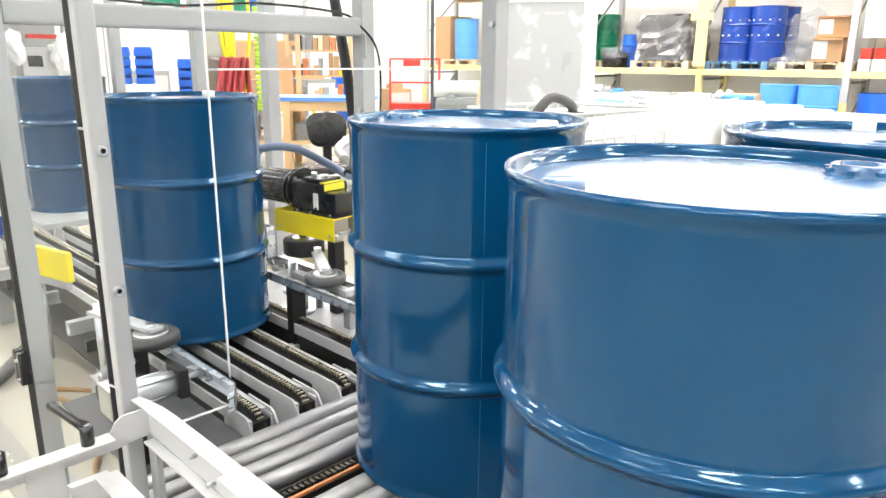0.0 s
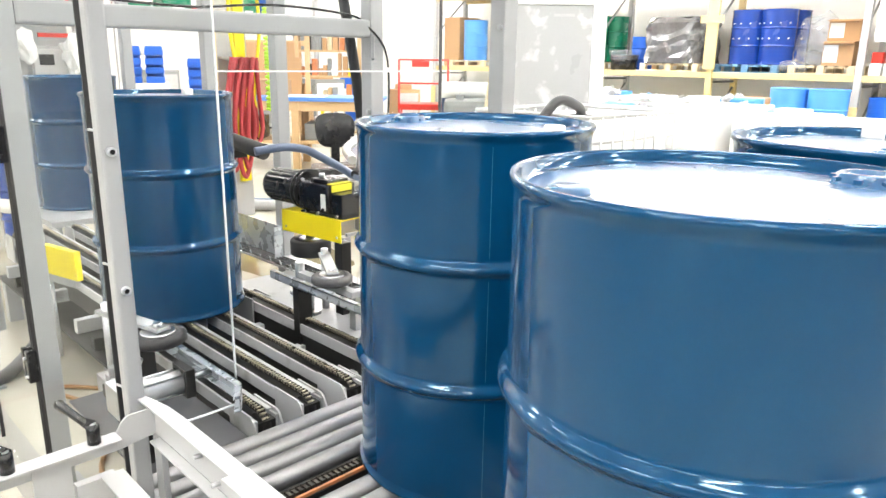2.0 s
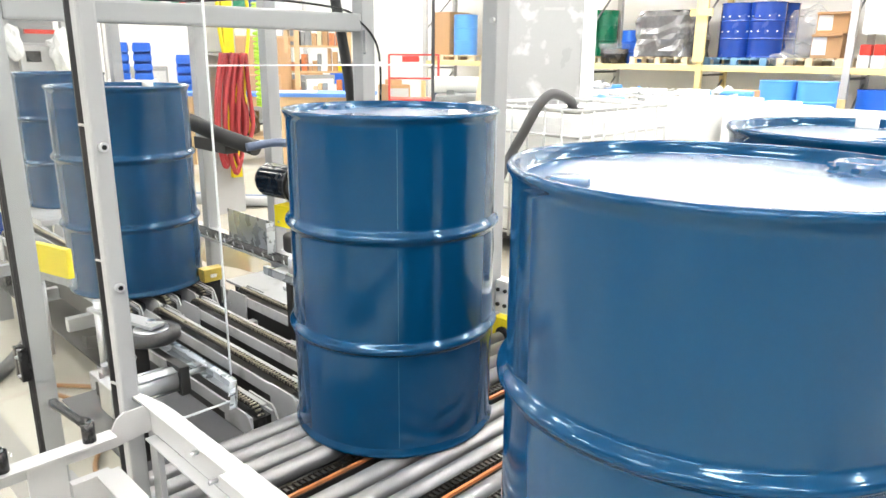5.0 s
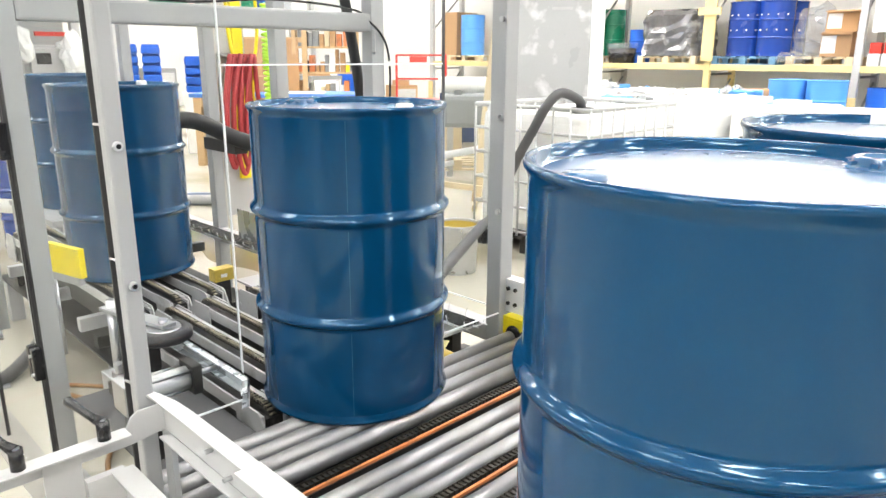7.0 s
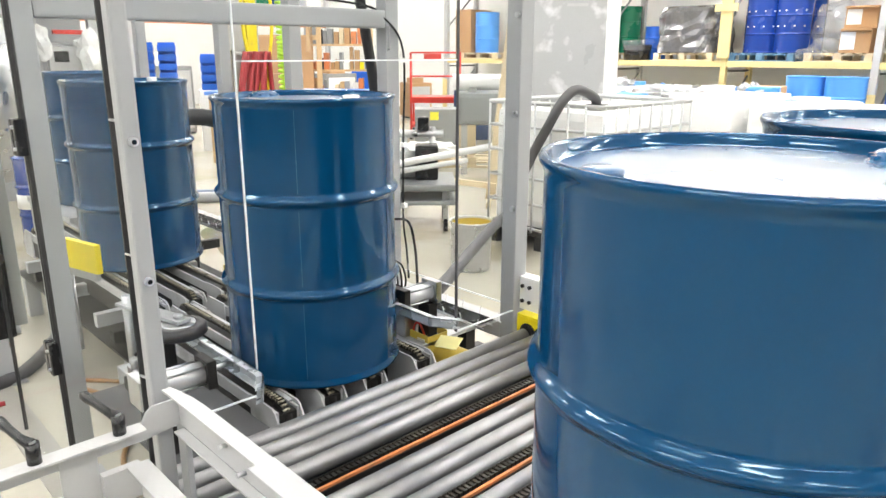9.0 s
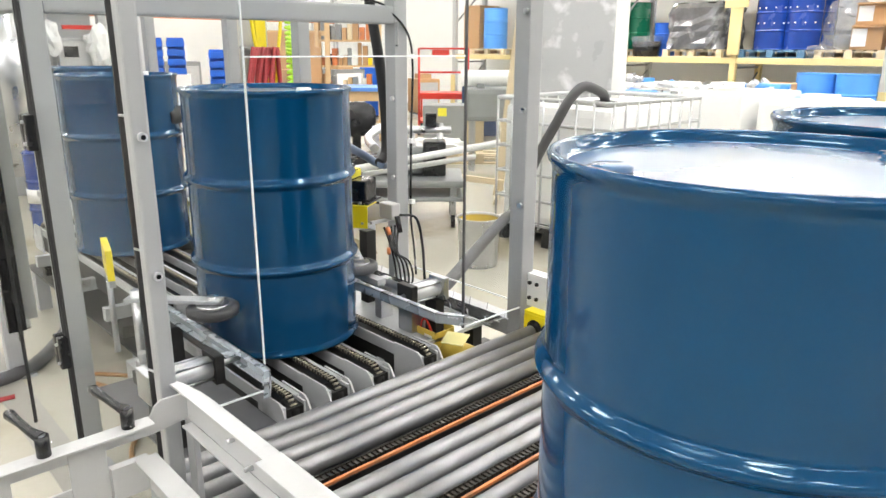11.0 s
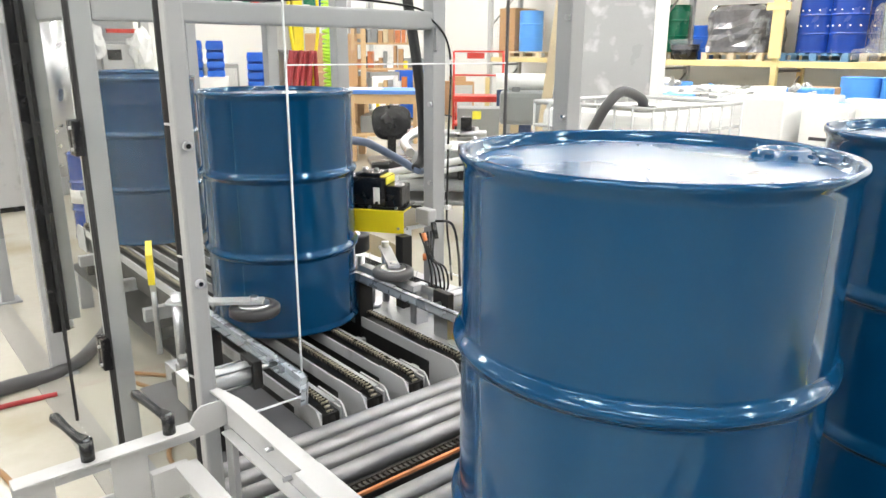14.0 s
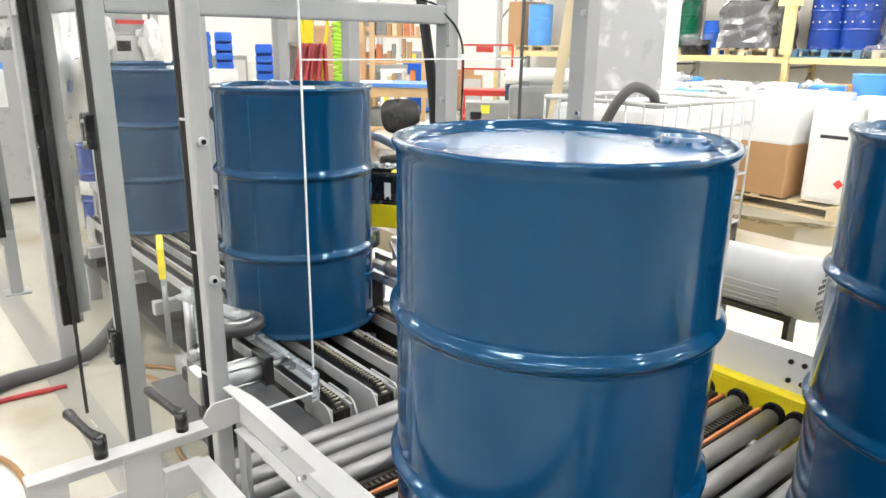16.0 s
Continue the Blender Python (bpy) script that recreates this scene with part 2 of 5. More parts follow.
    bmesh.ops.recalc_face_normals(bm, faces=bm.faces)
    bm.to_mesh(me)
    bm.free()
    me.materials.append(material)
    return me


def part(name, bm, material, parent=None, label=""):
    ob = new(name, mesh_of(bm, name, material) if isinstance(bm, bmesh.types.BMesh) else bm)
    if parent is not None:
        ob.parent = parent
    if label:
        tagged(ob, label)
    return ob


def thing(name, label, category, group="", kind="", at=None):
    ob = new(name)
    ob.empty_display_size = 0.1
    tagged(ob, label, category, group, kind)
    if at is not None:
        ob.matrix_basis = at
    return ob


def B(*boxes, bevel=0.0, m=None):
    bm = bmesh.new()
    for b in boxes:
        box(bm, *b, m=m, bevel=bevel)
    return bm


def C(*cyls, seg=16):
    bm = bmesh.new()
    for p0, p1, r in cyls:
        cyl(bm, p0, p1, r, seg)
    return bm


def S(points, r, seg=10, smooth=8):
    bm = bmesh.new()
    sweep(bm, curve(points, smooth) if smooth else points, r, seg)
    return bm


# ---- the hall ----
x0, x1, y0, y1, zc = HALL
part_floor = part("floor", B((x0, x1, y0, y1, -0.2, 0.0)), FLOOR)
tagged(part_floor, "beige sealed concrete floor with stains and gloss", "floor", kind="structure")
# south and west walls are unseen; their grey keeps drum reflections dark
REAR_WALL = mat("unseen_grey_wall", (0.27, 0.29, 0.31), 0.6, 0.0, 0.08, 1.2, 40, 0.06)
for nm, q in (("wall_north", (x0 - 0.2, x1 + 0.2, y1, y1 + 0.2, -0.2, zc)), ("wall_south", (x0 - 0.2, x1 + 0.2, y0 - 0.2, y0, -0.2, zc)),
              ("wall_east", (x1, x1 + 0.2, y0, y1, -0.2, zc)), ("wall_west", (x0 - 0.2, x0, y0, y1, -0.2, zc))):
    tagged(part(nm, B(q), REAR_WALL if nm in ("wall_south", "wall_west") else WALL), "unseen hall wall, grey picked to darken drum reflections" if nm in ("wall_south", "wall_west") else "white painted hall wall", "wall", kind="structure")
# unseen dark panels, added so the drums mirror dark bands
DARK_BAND = mat("dark_reflection_band", (0.05, 0.055, 0.06), 0.5, 0.2, 0.2, 6, 60, 0.1)
for nm, q in (("dark_panel_1", (x0 + 0.002, x0 + 0.06, -6.5, -2.2, 0.0, 4.4)), ("dark_panel_2", (-0.5, 4.5, y0 + 0.002, y0 + 0.06, 0.0, 4.4)), ("dark_panel_3", (x0 + 0.002, x0 + 0.06, 2.4, 6.0, 0.0, 4.4))):
    tagged(part(nm, B(q), DARK_BAND), "unseen dark wall panel added for bands in drum reflections", "door", kind="structure")
# unseen columns in white and dark, added to streak the drum reflections
for k, y in enumerate((-1.2, 1.4, 7.0, 10.5)):
    tagged(part("column_%d" % (k + 1), B((x0 + 0.002, x0 + 0.3, y - 0.2, y + 0.2, 0, zc - 0.002)), WALL if k % 2 == 0 else DARK_BAND), "unseen square column added for streaks in drum reflections", "column", kind="structure")
for k, x in enumerate((-6.0, -3.6, -1.4, 5.4, 7.8, 10.5)):
    tagged(part("column_%d" % (k + 5), B((x - 0.2, x + 0.2, y0 + 0.002, y0 + 0.3, 0, zc - 0.002)), DARK_BAND if k == 1 else WALL), "unseen square column added for streaks in drum reflections", "column", kind="structure")
tagged(part("ceiling", B((x0 - 0.2, x1 + 0.2, y0 - 0.2, y1 + 0.2, zc, zc + 0.2)), CEIL), "white ceiling deck of the hall", "ceiling", kind="structure")

lamp = thing("ceiling_light", "unseen white strip light hung under the ceiling", "light", "strip lights", at=pose(0, 0, zc - 0.5))
part("housing", B((-0.16, 0.16, -0.75, 0.75, 0.02, 0.08), bevel=0.01), WHITE_PAINT, lamp)
part("diffuser", B((-0.14, 0.14, -0.72, 0.72, -0.02, 0.018)), TUBE, lamp)
part("hanger", C(((0, -0.6, 0.08), (0, -0.6, 0.5), 0.006), seg=6), STEEL, lamp)
part("hanger", C(((0, 0.6, 0.08), (0, 0.6, 0.5), 0.006), seg=6), STEEL, lamp)
# all lamps unseen; last two sets added to brighten far end and rack
spots = [(x, y) for x in (-7.6, -4.6, -1.6, 2.5, 6.0, 9.5, 12.2) for y in (-7.4, -4.6, -1.8, 0.9, 4.5, 8.5, 13.0, 17.5)] + [(x, y) for x in (0.8, 4.2, 7.8) for y in (11.0, 15.2, 19.2)] + [(10.9, y) for y in (2.6, 5.0, 7.4, 10.0)]
lamp.matrix_basis = pose(*spots[0], zc - 0.5)
for p in spots[1:]:
    copy_thing(lamp, pose(*p, zc - 0.5))

# base strip let into the floor along the machine
tagged(part("floor_strip", B((0.50, 0.62, 1.2, 12.0, 0.0, 0.006)), STRIP), "dull grey strip on the concrete floor", "floor strip", kind="structure")

# ---- drums ----
RB, RC, RH, HT = 0.2815, 0.2895, 0.295, 0.885


def drum_shell(r=RB, rc=RC, rh=RH, h=HT, seg=72):
    bm = bmesh.new()
    prof = [(r - 0.02, 0.012), (rc - 0.012, 0.0), (rc - 0.002, 0.002), (rc, 0.008), (rc - 0.002, 0.014), (r, 0.024), (r, 0.027), (r, 0.034)]
    for zh in (0.302, 0.591):
        prof += [(r, zh * h / HT - 0.032), (r, zh * h / HT - 0.025)]
        for k in range(-6, 7):
            prof.append((r + (rh - r) * math.cos(k / 6 * math.pi / 2) ** 1.3 if abs(k) < 6 else r, zh * h / HT + k * 0.0031))
        prof += [(r, zh * h / HT + 0.025), (r, zh * h / HT + 0.032)]
    prof += [(r, h - 0.036), (r, h - 0.029), (r, h - 0.026), (r + 0.003, h - 0.016), (rc - 0.001, h - 0.011), (rc, h - 0.006), (rc - 0.003, h), (rc - 0.009, h), (rc - 0.0125, h - 0.005), (rc - 0.014, h - 0.017), (rc - 0.024, h - 0.021)]
    lathe(bm, prof, seg)
    return bm


def drum_lid(rc=RC, h=HT, seg=72):
    bm = bmesh.new()
    lathe(bm, [(rc - 0.0235, h - 0.0215), (rc - 0.05, h - 0.020), (rc - 0.056, h - 0.0165), (rc - 0.09, h - 0.0155), (0.08, h - 0.0135), (0.0, h - 0.0125)], seg)
    return bm


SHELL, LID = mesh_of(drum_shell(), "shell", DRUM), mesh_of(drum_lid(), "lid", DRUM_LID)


def bung_mesh():
    bm = bmesh.new()
    lathe(bm, [(0.052, -0.016), (0.051, -0.009), (0.040, -0.006), (0.040, 0.002), (0.036, 0.004), (0.030, 0.004), (0.028, -0.002), (0.0, -0.002)], 28)
    for k in range(8):
        box(bm, 0.040, 0.048, -0.005, 0.005, -0.010, -0.002, pose(0, 0, 0, 0, 0, k * 45))
    return bm


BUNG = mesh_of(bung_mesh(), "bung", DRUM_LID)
bmc = bmesh.new()
lathe(bmc, [(0.024, -0.016), (0.024, 0.004), (0.021, 0.007), (0.0, 0.0075)], 24)
CAP = mesh_of(bmc, "cap", WHITE_PLASTIC)
bms = bmesh.new()
for za, zb in ((0.03, 0.276), (0.33, 0.565), (0.617, 0.855)):
    box(bms, RB - 0.003, RB + 0.0004, -0.0005, 0.0005, za, zb)
# real weld line; its glint is put in as a lighter blue
SEAM = mesh_of(bms, "weld_seam", mat("painted_weld_glint", (0.03, 0.12, 0.23), 0.3, 0.0, 0.3, 20, 90, 0.1))


bmc = bmesh.new()
lathe(bmc, [(0.028, -0.016), (0.028, -0.008), (0.022, -0.005), (0.0, -0.005)], 24)
PLUG = mesh_of(bmc, "plug", DRUM_LID)


def drum(label, x, y, turn, seam, capped=True):
    """A steel drum; turn: heading of its large bung, seam: heading of its weld."""
    d = thing("steel_drum", label, "drum", "blue drums on the line", at=pose(x, y, ZR))
    part("shell", SHELL, None, d)
    part("lid", LID, None, d)
    b = part("bung", BUNG, None, d)
    b.location = (0.215 * math.cos(radians(turn)), 0.215 * math.sin(radians(turn)), HT - 0.004)
    c = part("cap", CAP, None, d, "small white plug cap") if capped else part("plug", PLUG, None, d, "flush blue plug")
    c.location = (-0.225 * math.cos(radians(turn)), -0.225 * math.sin(radians(turn)), HT - 0.002)
    s = part("weld_seam", SEAM, None, d)
    s.rotation_euler = (0, 0, radians(seam))
    return d


drum_a = drum("glossy dark blue steel drum moving onto the chain conveyor", 1.3, 1.177, 95, -129)
drum_b = drum("glossy dark blue steel drum on the far chain conveyor", 1.24, 2.5, 215, 20)
drum_c = drum("glossy dark blue steel drum at the end of the line", 1.67, 5.32, 215, 20)
drum_f = drum("glossy dark blue steel drum waiting on the rollers", 0.938, 0.365, -32, 60, False)
drum_g = drum("glossy dark blue steel drum beside the waiting one", 1.63, 0.36, 200, 60)

# ---- roller conveyor ----
conv = thing("roller_conveyor", "roller conveyor of worn grey steel rollers with yellow side rail", "conveyor")
bmr = bmesh.new()
cyl(bmr, (0.575, 0, 0), (1.965, 0, 0), 0.0255, 22)
cyl(bmr, (0.55, 0, 0), (1.99, 0, 0), 0.009, 10)
RMESH = mesh_of(bmr, "roller", ROLLER)
YS = [1.605, 1.537, 1.470, 1.402, 1.232, 1.165, 1.098, 0.985]
YS += [0.872 - 0.0715 * k for k in range(28)]
for y in YS:
    r = part("roller", RMESH, None, conv)
    r.location = (0, y, ZR - 0.0255)
part("side_rail", B((1.985, 2.02, -1.3, 1.66, ZR - 0.13, ZR + 0.036), (1.985, 2.05, -1.3, 1.66, ZR + 0.036, ZR + 0.046), bevel=0.003), YELLOW, conv, "yellow painted side rail")
bmh = bmesh.new()
lathe(bmh, [(0.036, 0.0), (0.036, 0.004), (0.030, 0.0055), (0.028, 0.002), (0.0, 0.002)], 20)
bmesh.ops.transform(bmh, matrix=pose(1.9845, 0, ZR - 0.02, 0, -90, 0), verts=bmh.verts)
BEARING = mesh_of(bmh, "bearing", BLACK)
for y in YS:
    b = part("bearing", BEARING, None, conv, "black bearing ring in the yellow rail")
    b.location = (0, y, 0)
part("side_rail", B((0.535, 0.565, -1.3, 1.66, ZR - 0.14, ZR - 0.008), bevel=0.003), PAINT_GREY, conv)
part("belly_pan", B((0.57, 1.98, -1.3, 1.64, ZR - 0.16, ZR - 0.15)), DARK_STEEL, conv)
for x in (0.60, 1.95):
    for y in (-1.0, 0.3, 1.45):
        part("leg", B((x - 0.035, x + 0.035, y - 0.035, y + 0.035, 0, ZR - 0.14), (x - 0.07, x + 0.07, y - 0.07, y + 0.07, 0, 0.01), bevel=0.003), PAINT_GREY, conv)
for yc in (1.318, 1.052, 0.938):
    bm = bmesh.new()
    for k in range(86):
        x = 0.60 + k * 0.0159
        box(bm, x - 0.006, x + 0.006, yc - 0.013, yc - 0.009, ZR - 0.022, ZR - 0.008)
        box(bm, x - 0.006, x + 0.006, yc + 0.009, yc + 0.013, ZR - 0.022, ZR - 0.008)
        box(bm, x - 0.0045, x + 0.0045, yc - 0.008, yc + 0.008, ZR - 0.021, ZR - 0.010)
    part("transfer_chain", bm, CHAIN, conv, "oiled transfer chain between rollers")
    part("chain_guide", B((0.59, 1.97, yc - 0.018, yc + 0.018, ZR - 0.06, ZR - 0.023)), DARK_STEEL, conv)
    part("wear_strip", B((0.59, 1.97, yc - 0.031, yc - 0.0225, ZR - 0.06, ZR - 0.010), bevel=0.001), ORANGE, conv, "orange plastic wear strip")
    # added dark bar that blacks out the lower part of the orange strip
    part("dark_cover", B((0.59, 1.97, yc - 0.036, yc - 0.0315, ZR - 0.06, ZR - 0.018)), DARK_STEEL, conv)
# guard over the far rail
guard = thing("side_guard", "white steel guard plate bolted above the yellow rail", "guard")
part("plate", B((2.022, 2.028, -1.3, 1.70, ZR + 0.05, ZR + 0.175), (2.022, 2.075, -1.3, 1.70, ZR + 0.175, ZR + 0.181), bevel=0.002), WHITE_PAINT, guard)
for y in (1.665, 1.63, 0.86, 0.82, 0.2, 0.16):
    for z in (ZR + 0.085, ZR + 0.145):
        part("bolt", C(((2.014, y, z), (2.022, y, z), 0.008), seg=8), DARK_STEEL, guard)
for y in (1.5, 0.6, -0.6):
    part("bracket", B((2.021, 2.06, y - 0.03, y + 0.03, ZR - 0.12, ZR + 0.06), bevel=0.002), PAINT_GREY, guard)

# drive motor outside the far rail
mot = thing("electric_motor", "light grey finned electric motor beside the rollers", "motor")
bm = bmesh.new()
M = pose(2.5, 0.98, 0.70, -90, 0, 0)
prof = [(0.0, -0.01), (0.085, -0.01), (0.108, 0.0), (0.114, 0.02), (0.114, 0.10), (0.106, 0.105), (0.106, 0.42), (0.112, 0.425), (0.112, 0.45), (0.06, 0.46), (0.03, 0.5), (0.0, 0.5)]
lathe(bm, prof, 36)
bmesh.ops.transform(bm, matrix=M, verts=bm.verts)
part("housing", bm, PAINT_GREY, mot)
bm = bmesh.new()
for k in range(24):
    a = math.tau * k / 24
    if -0.2 < math.sin(a):
        box(bm, 0.104, 0.111, -0.003, 0.003, 0.11, 0.415, M @ pose(0, 0, 0, 0, 0, math.degrees(a)))
part("fins", bm, PAINT_GREY, mot)
bm = bmesh.new()
for i in range(-4, 5):
    for j in range(-4, 5):
        if 1.5 < math.hypot(i, j) < 4.6 and i and j:
            box(bm, 0.019 * i - 0.006, 0.019 * i + 0.006, 0.019 * j - 0.006, 0.019 * j + 0.006, -0.013, -0.0095, M)
part("vent_grille", bm, BLACK, mot, "dark vent holes of the fan cover")
part("terminal_box", B((2.56, 2.66, 1.15, 1.28, 0.66, 0.76), bevel=0.006), PAINT_GREY, mot)
part("stand", B((2.42, 2.58, 1.05, 1.4, 0.0, 0.02), (2.47, 2.53, 1.07, 1.09, 0.02, 0.60), (2.47, 2.53, 1.34, 1.36, 0.02, 0.60), (2.43, 2.57, 1.05, 1.4, 0.58, 0.60), bevel=0.002), DARK_STEEL, mot)

# ---- chain conveyor ----
chain = thing("chain_conveyor", "four strand chain conveyor with grey plates and oiled chains", "conveyor")


def strand(xc, ya, yb):
    """One strand: deep plate rail, chain with links and rounded ends."""
    part("rail", B((xc - 0.045, xc - 0.037, ya + 0.05, yb - 0.05, ZR - 0.062, ZR - 0.020), (xc + 0.024, xc + 0.032, ya + 0.05, yb - 0.05, ZR - 0.062, ZR - 0.020),
                   (xc + 0.018, xc + 0.034, ya + 0.09, yb - 0.09, ZR - 0.019, ZR - 0.014), bevel=0.0015), PLATE, chain)
    # near-black web: the shade below the rail tops is put into its colour
    part("shade_web", B((xc - 0.036, xc + 0.023, ya + 0.05, yb - 0.05, ZR - 0.16, ZR - 0.030)), DARK_STEEL, chain)
    bm, bp = bmesh.new(), bmesh.new()
    zc2, r = ZR - 0.052, 0.045
    line = []
    n = int((yb - ya - 0.2) / 0.0159)
    for k in range(n + 1):
        line.append((ya + 0.1 + k * (yb - ya - 0.2) / n, ZR - 0.007, 0.0))
    for side, yc in ((-1, ya + 0.1), (1, yb - 0.1)):
        for k in range(1, 9):
            an = k * 0.33
            line.append((yc + side * r * math.sin(an), zc2 + r * math.cos(an), -side * math.degrees(an)))
    for k, (y, z, an) in enumerate(line):
        m = pose(xc - 0.006, y, z, an, 0, 0)
        w = 0.0065 if k % 2 else 0.009
        box(bm, -w - 0.0025, -w, -0.0105, 0.0105, -0.007, 0.006, m)
        box(bm, w, w + 0.0025, -0.0105, 0.0105, -0.007, 0.006, m)
        box(bm, -w - 0.001, w + 0.001, -0.0045, 0.0045, -0.006, 0.003, m)
        cyl(bp, m @ Vector((-w - 0.003, 0, 0.002)), m @ Vector((w + 0.003, 0, 0.002)), 0.0046, 8)
    c = part("chain", bm, CHAIN, chain, "oiled steel conveyor chain")
    tagged(part("pin_strip", bp, PIN, c), "bright chain pins and rollers", kind="stuff")
    for yc, sg in ((ya + 0.085, -1), (yb - 0.085, 1)):
        bm = bmesh.new()
        for dx in (-0.053, 0.034):
            prof = [(-0.11, -0.15), (0.062, -0.15), (0.074, -0.07), (0.035, -0.006), (0.02, 0.004), (-0.11, 0.004)]
            a = [bm.verts.new((xc + dx, yc + sg * p, ZR - 0.012 + q)) for p, q in prof]
            b = [bm.verts.new((xc + dx + 0.006, yc + sg * p, ZR - 0.012 + q)) for p, q in prof]
            bm.faces.new(a)
            bm.faces.new(b[::-1])
            for i in range(6):
                bm.faces.new((a[i], b[i], b[(i + 1) % 6], a[(i + 1) % 6]))
        part("end_plate", bm, PLATE, chain)
        part("sprocket", C(((xc - 0.02, yc, ZR - 0.052), (xc + 0.008, yc, ZR - 0.052), 0.038)), DARK_STEEL, chain)
        part("bolt", C(((xc - 0.058, yc + sg * 0.03, ZR - 0.08), (xc - 0.053, yc + sg * 0.03, ZR - 0.08), 0.008), seg=8), STEEL, chain)


for xc in (0.998, 1.160, 1.325, 1.545):
    strand(xc, 1.655, 2.86)
for xc in (1.075, 1.24, 1.405):
    strand(xc, 2.80, 4.75)
for y in (1.95, 2.3, 2.62, 3.2, 3.7, 4.3):
    part("cross_member", B((0.92, 1.62, y - 0.02, y + 0.02, ZR - 0.17, ZR - 0.11)), PLATE, chain)
part("drip_tray", B((0.93, 1.80, 1.67, 4.6, 0.24, 0.25)), DARK_STEEL, chain)
for x in (0.97, 1.76):
    for y in (1.72, 2.9, 4.5):
        part("leg", B((x - 0.035, x + 0.035, y - 0.035, y + 0.035, 0, 0.24)), PAINT_GREY, chain)
part("side_beam", B((2.01, 2.08, 1.75, 5.6, ZR - 0.10, ZR - 0.03), bevel=0.006), PAINT_PALE, chain, "pale grey square side beam")
part("side_beam", B((0.80, 0.87, 1.70, 2.6, 0.26, 0.36), bevel=0.006), PLATE, chain)
for x in (0.80, 2.045):
    for y in ((1.9, 2.5) if x < 1 else (1.9, 3.1, 4.3)):
        part("outrigger", B((min(x, 0.95), max(x, 1.55), y - 0.025, y + 0.025, 0.255, 0.31)), DARK_STEEL, chain)
part("apron", B((0.62, 0.93, 1.69, 2.3, 0.415, 0.422), (0.62, 0.93, 1.69, 1.697, 0.30, 0.415), bevel=0.001), GREY_RUBBER, chain)

gear = thing("gear_motor", "gold yellow gear motor between the chain strands", "motor")
part("casing", B((1.64, 1.80, 1.80, 1.95, ZR - 0.16, ZR - 0.09), bevel=0.012), GOLD, gear)
part("barrel", C(((1.72, 1.64, ZR - 0.10), (1.72, 1.80, ZR - 0.10), 0.058), ((1.72, 1.63, ZR - 0.10), (1.72, 1.645, ZR - 0.10), 0.048), seg=28), GOLD, gear)
part("lid_box", B((1.645, 1.648, 1.80, 1.93, ZR - 0.09, ZR), (1.742, 1.745, 1.80, 1.93, ZR - 0.09, ZR), (1.6482, 1.7418, 1.80, 1.803, ZR - 0.09, ZR - 0.005), (1.6482, 1.7418, 1.927, 1.93, ZR - 0.09, ZR), (1.6482, 1.7418, 1.8032, 1.9268, ZR - 0.09, ZR - 0.07)), GOLD, gear, "open gold terminal box")
part("box_label", B((1.6425, 1.6445, 1.815, 1.855, ZR - 0.035, ZR - 0.018)), LABEL, gear)
TAG = mat("pale_yellow_card", (0.80, 0.74, 0.34), 0.5, 0.0, 0.05, 8, 80, 0.02)
part("tag", B((-0.028, 0.028, -0.05, 0.05, -0.0015, 0.0015), m=pose(1.655, 1.70, ZR + 0.005, -8, -30, 14)), TAG, gear, "pale yellow card tag")
for k, mt in enumerate((RED, LABEL, RED, BLACK)):
    part("wire", S([(1.66 + 0.015 * k, 1.90, ZR - 0.06), (1.66 + 0.018 * k, 1.89, ZR + 0.015), (1.67 + 0.016 * k, 1.87, ZR + 0.02 - 0.006 * k), (1.68 + 0.012 * k, 1.84, ZR - 0.05)], 0.004, 6), mt, gear, "coloured wire loop")
part("mount", B((1.63, 1.79, 1.80, 1.93, 0.25, ZR - 0.15)), DARK_STEEL, gear)

table = thing("transfer_table", "grey steel transfer table past the chains", "table")
part("top", B((1.30, 2.0, 4.78, 5.75, ZR - 0.04, ZR), bevel=0.004), PLATE, table)
for x in (1.34, 1.96):
    for y in (4.85, 5.7):
        part("leg", B((x - 0.03, x + 0.03, y - 0.03, y + 0.03, 0, ZR - 0.04)), PAINT_GREY, table)

# ---- machine enclosure ----
def post(x, y, h, w=0.07, z0=0.0, label="light grey square steel post of the machine frame"):
    p = thing("frame_post", label, "post", "frame posts")
    part("tube", B((x - w / 2, x + w / 2, y - w / 2, y + w / 2, z0 + 0.01, h), bevel=0.006), PAINT_GREY, p)
    part("foot", B((x - 0.07, x + 0.07, y - 0.07, y + 0.07, z0, z0 + 0.012), bevel=0.002), PAINT_GREY, p)
    return p


near_post = post(0.530, 1.458, 2.5, 0.037)
for z in (1.32, 1.03, 0.72, 1.62):
    b = part("bolt", C(((0.530, 1.440, z), (0.530, 1.430, z), 0.0095), seg=14), ALU, near_post)
    part("bolt_socket", C(((0.530, 1.4298, z), (0.530, 1.4288, z), 0.0055), seg=6), BLACK, b)
far_posts = [post(2.02, 1.715, 2.5), post(2.05, 2.50, 2.5), post(2.06, 3.29, 2.5), post(2.06, 4.06, 2.5), post(0.62, 2.50, 2.5), post(0.62, 3.6, 2.5), post(0.62, 4.9, 2.5), post(2.06, 5.3, 2.5)]
for p, (x, y) in zip(far_posts, ((2.02, 1.715), (2.05, 2.50))):
    for z in (1.28, 0.93, 1.62):
        part("bolt", C(((x - 0.036, y - 0.02, z), (x - 0.048, y - 0.02, z), 0.010), seg=12), STEEL, p)
part("hinge_plate", B((2.012, 2.016, 2.44, 2.46, 1.5, 1.6), bevel=0.001), STEEL, far_posts[1])

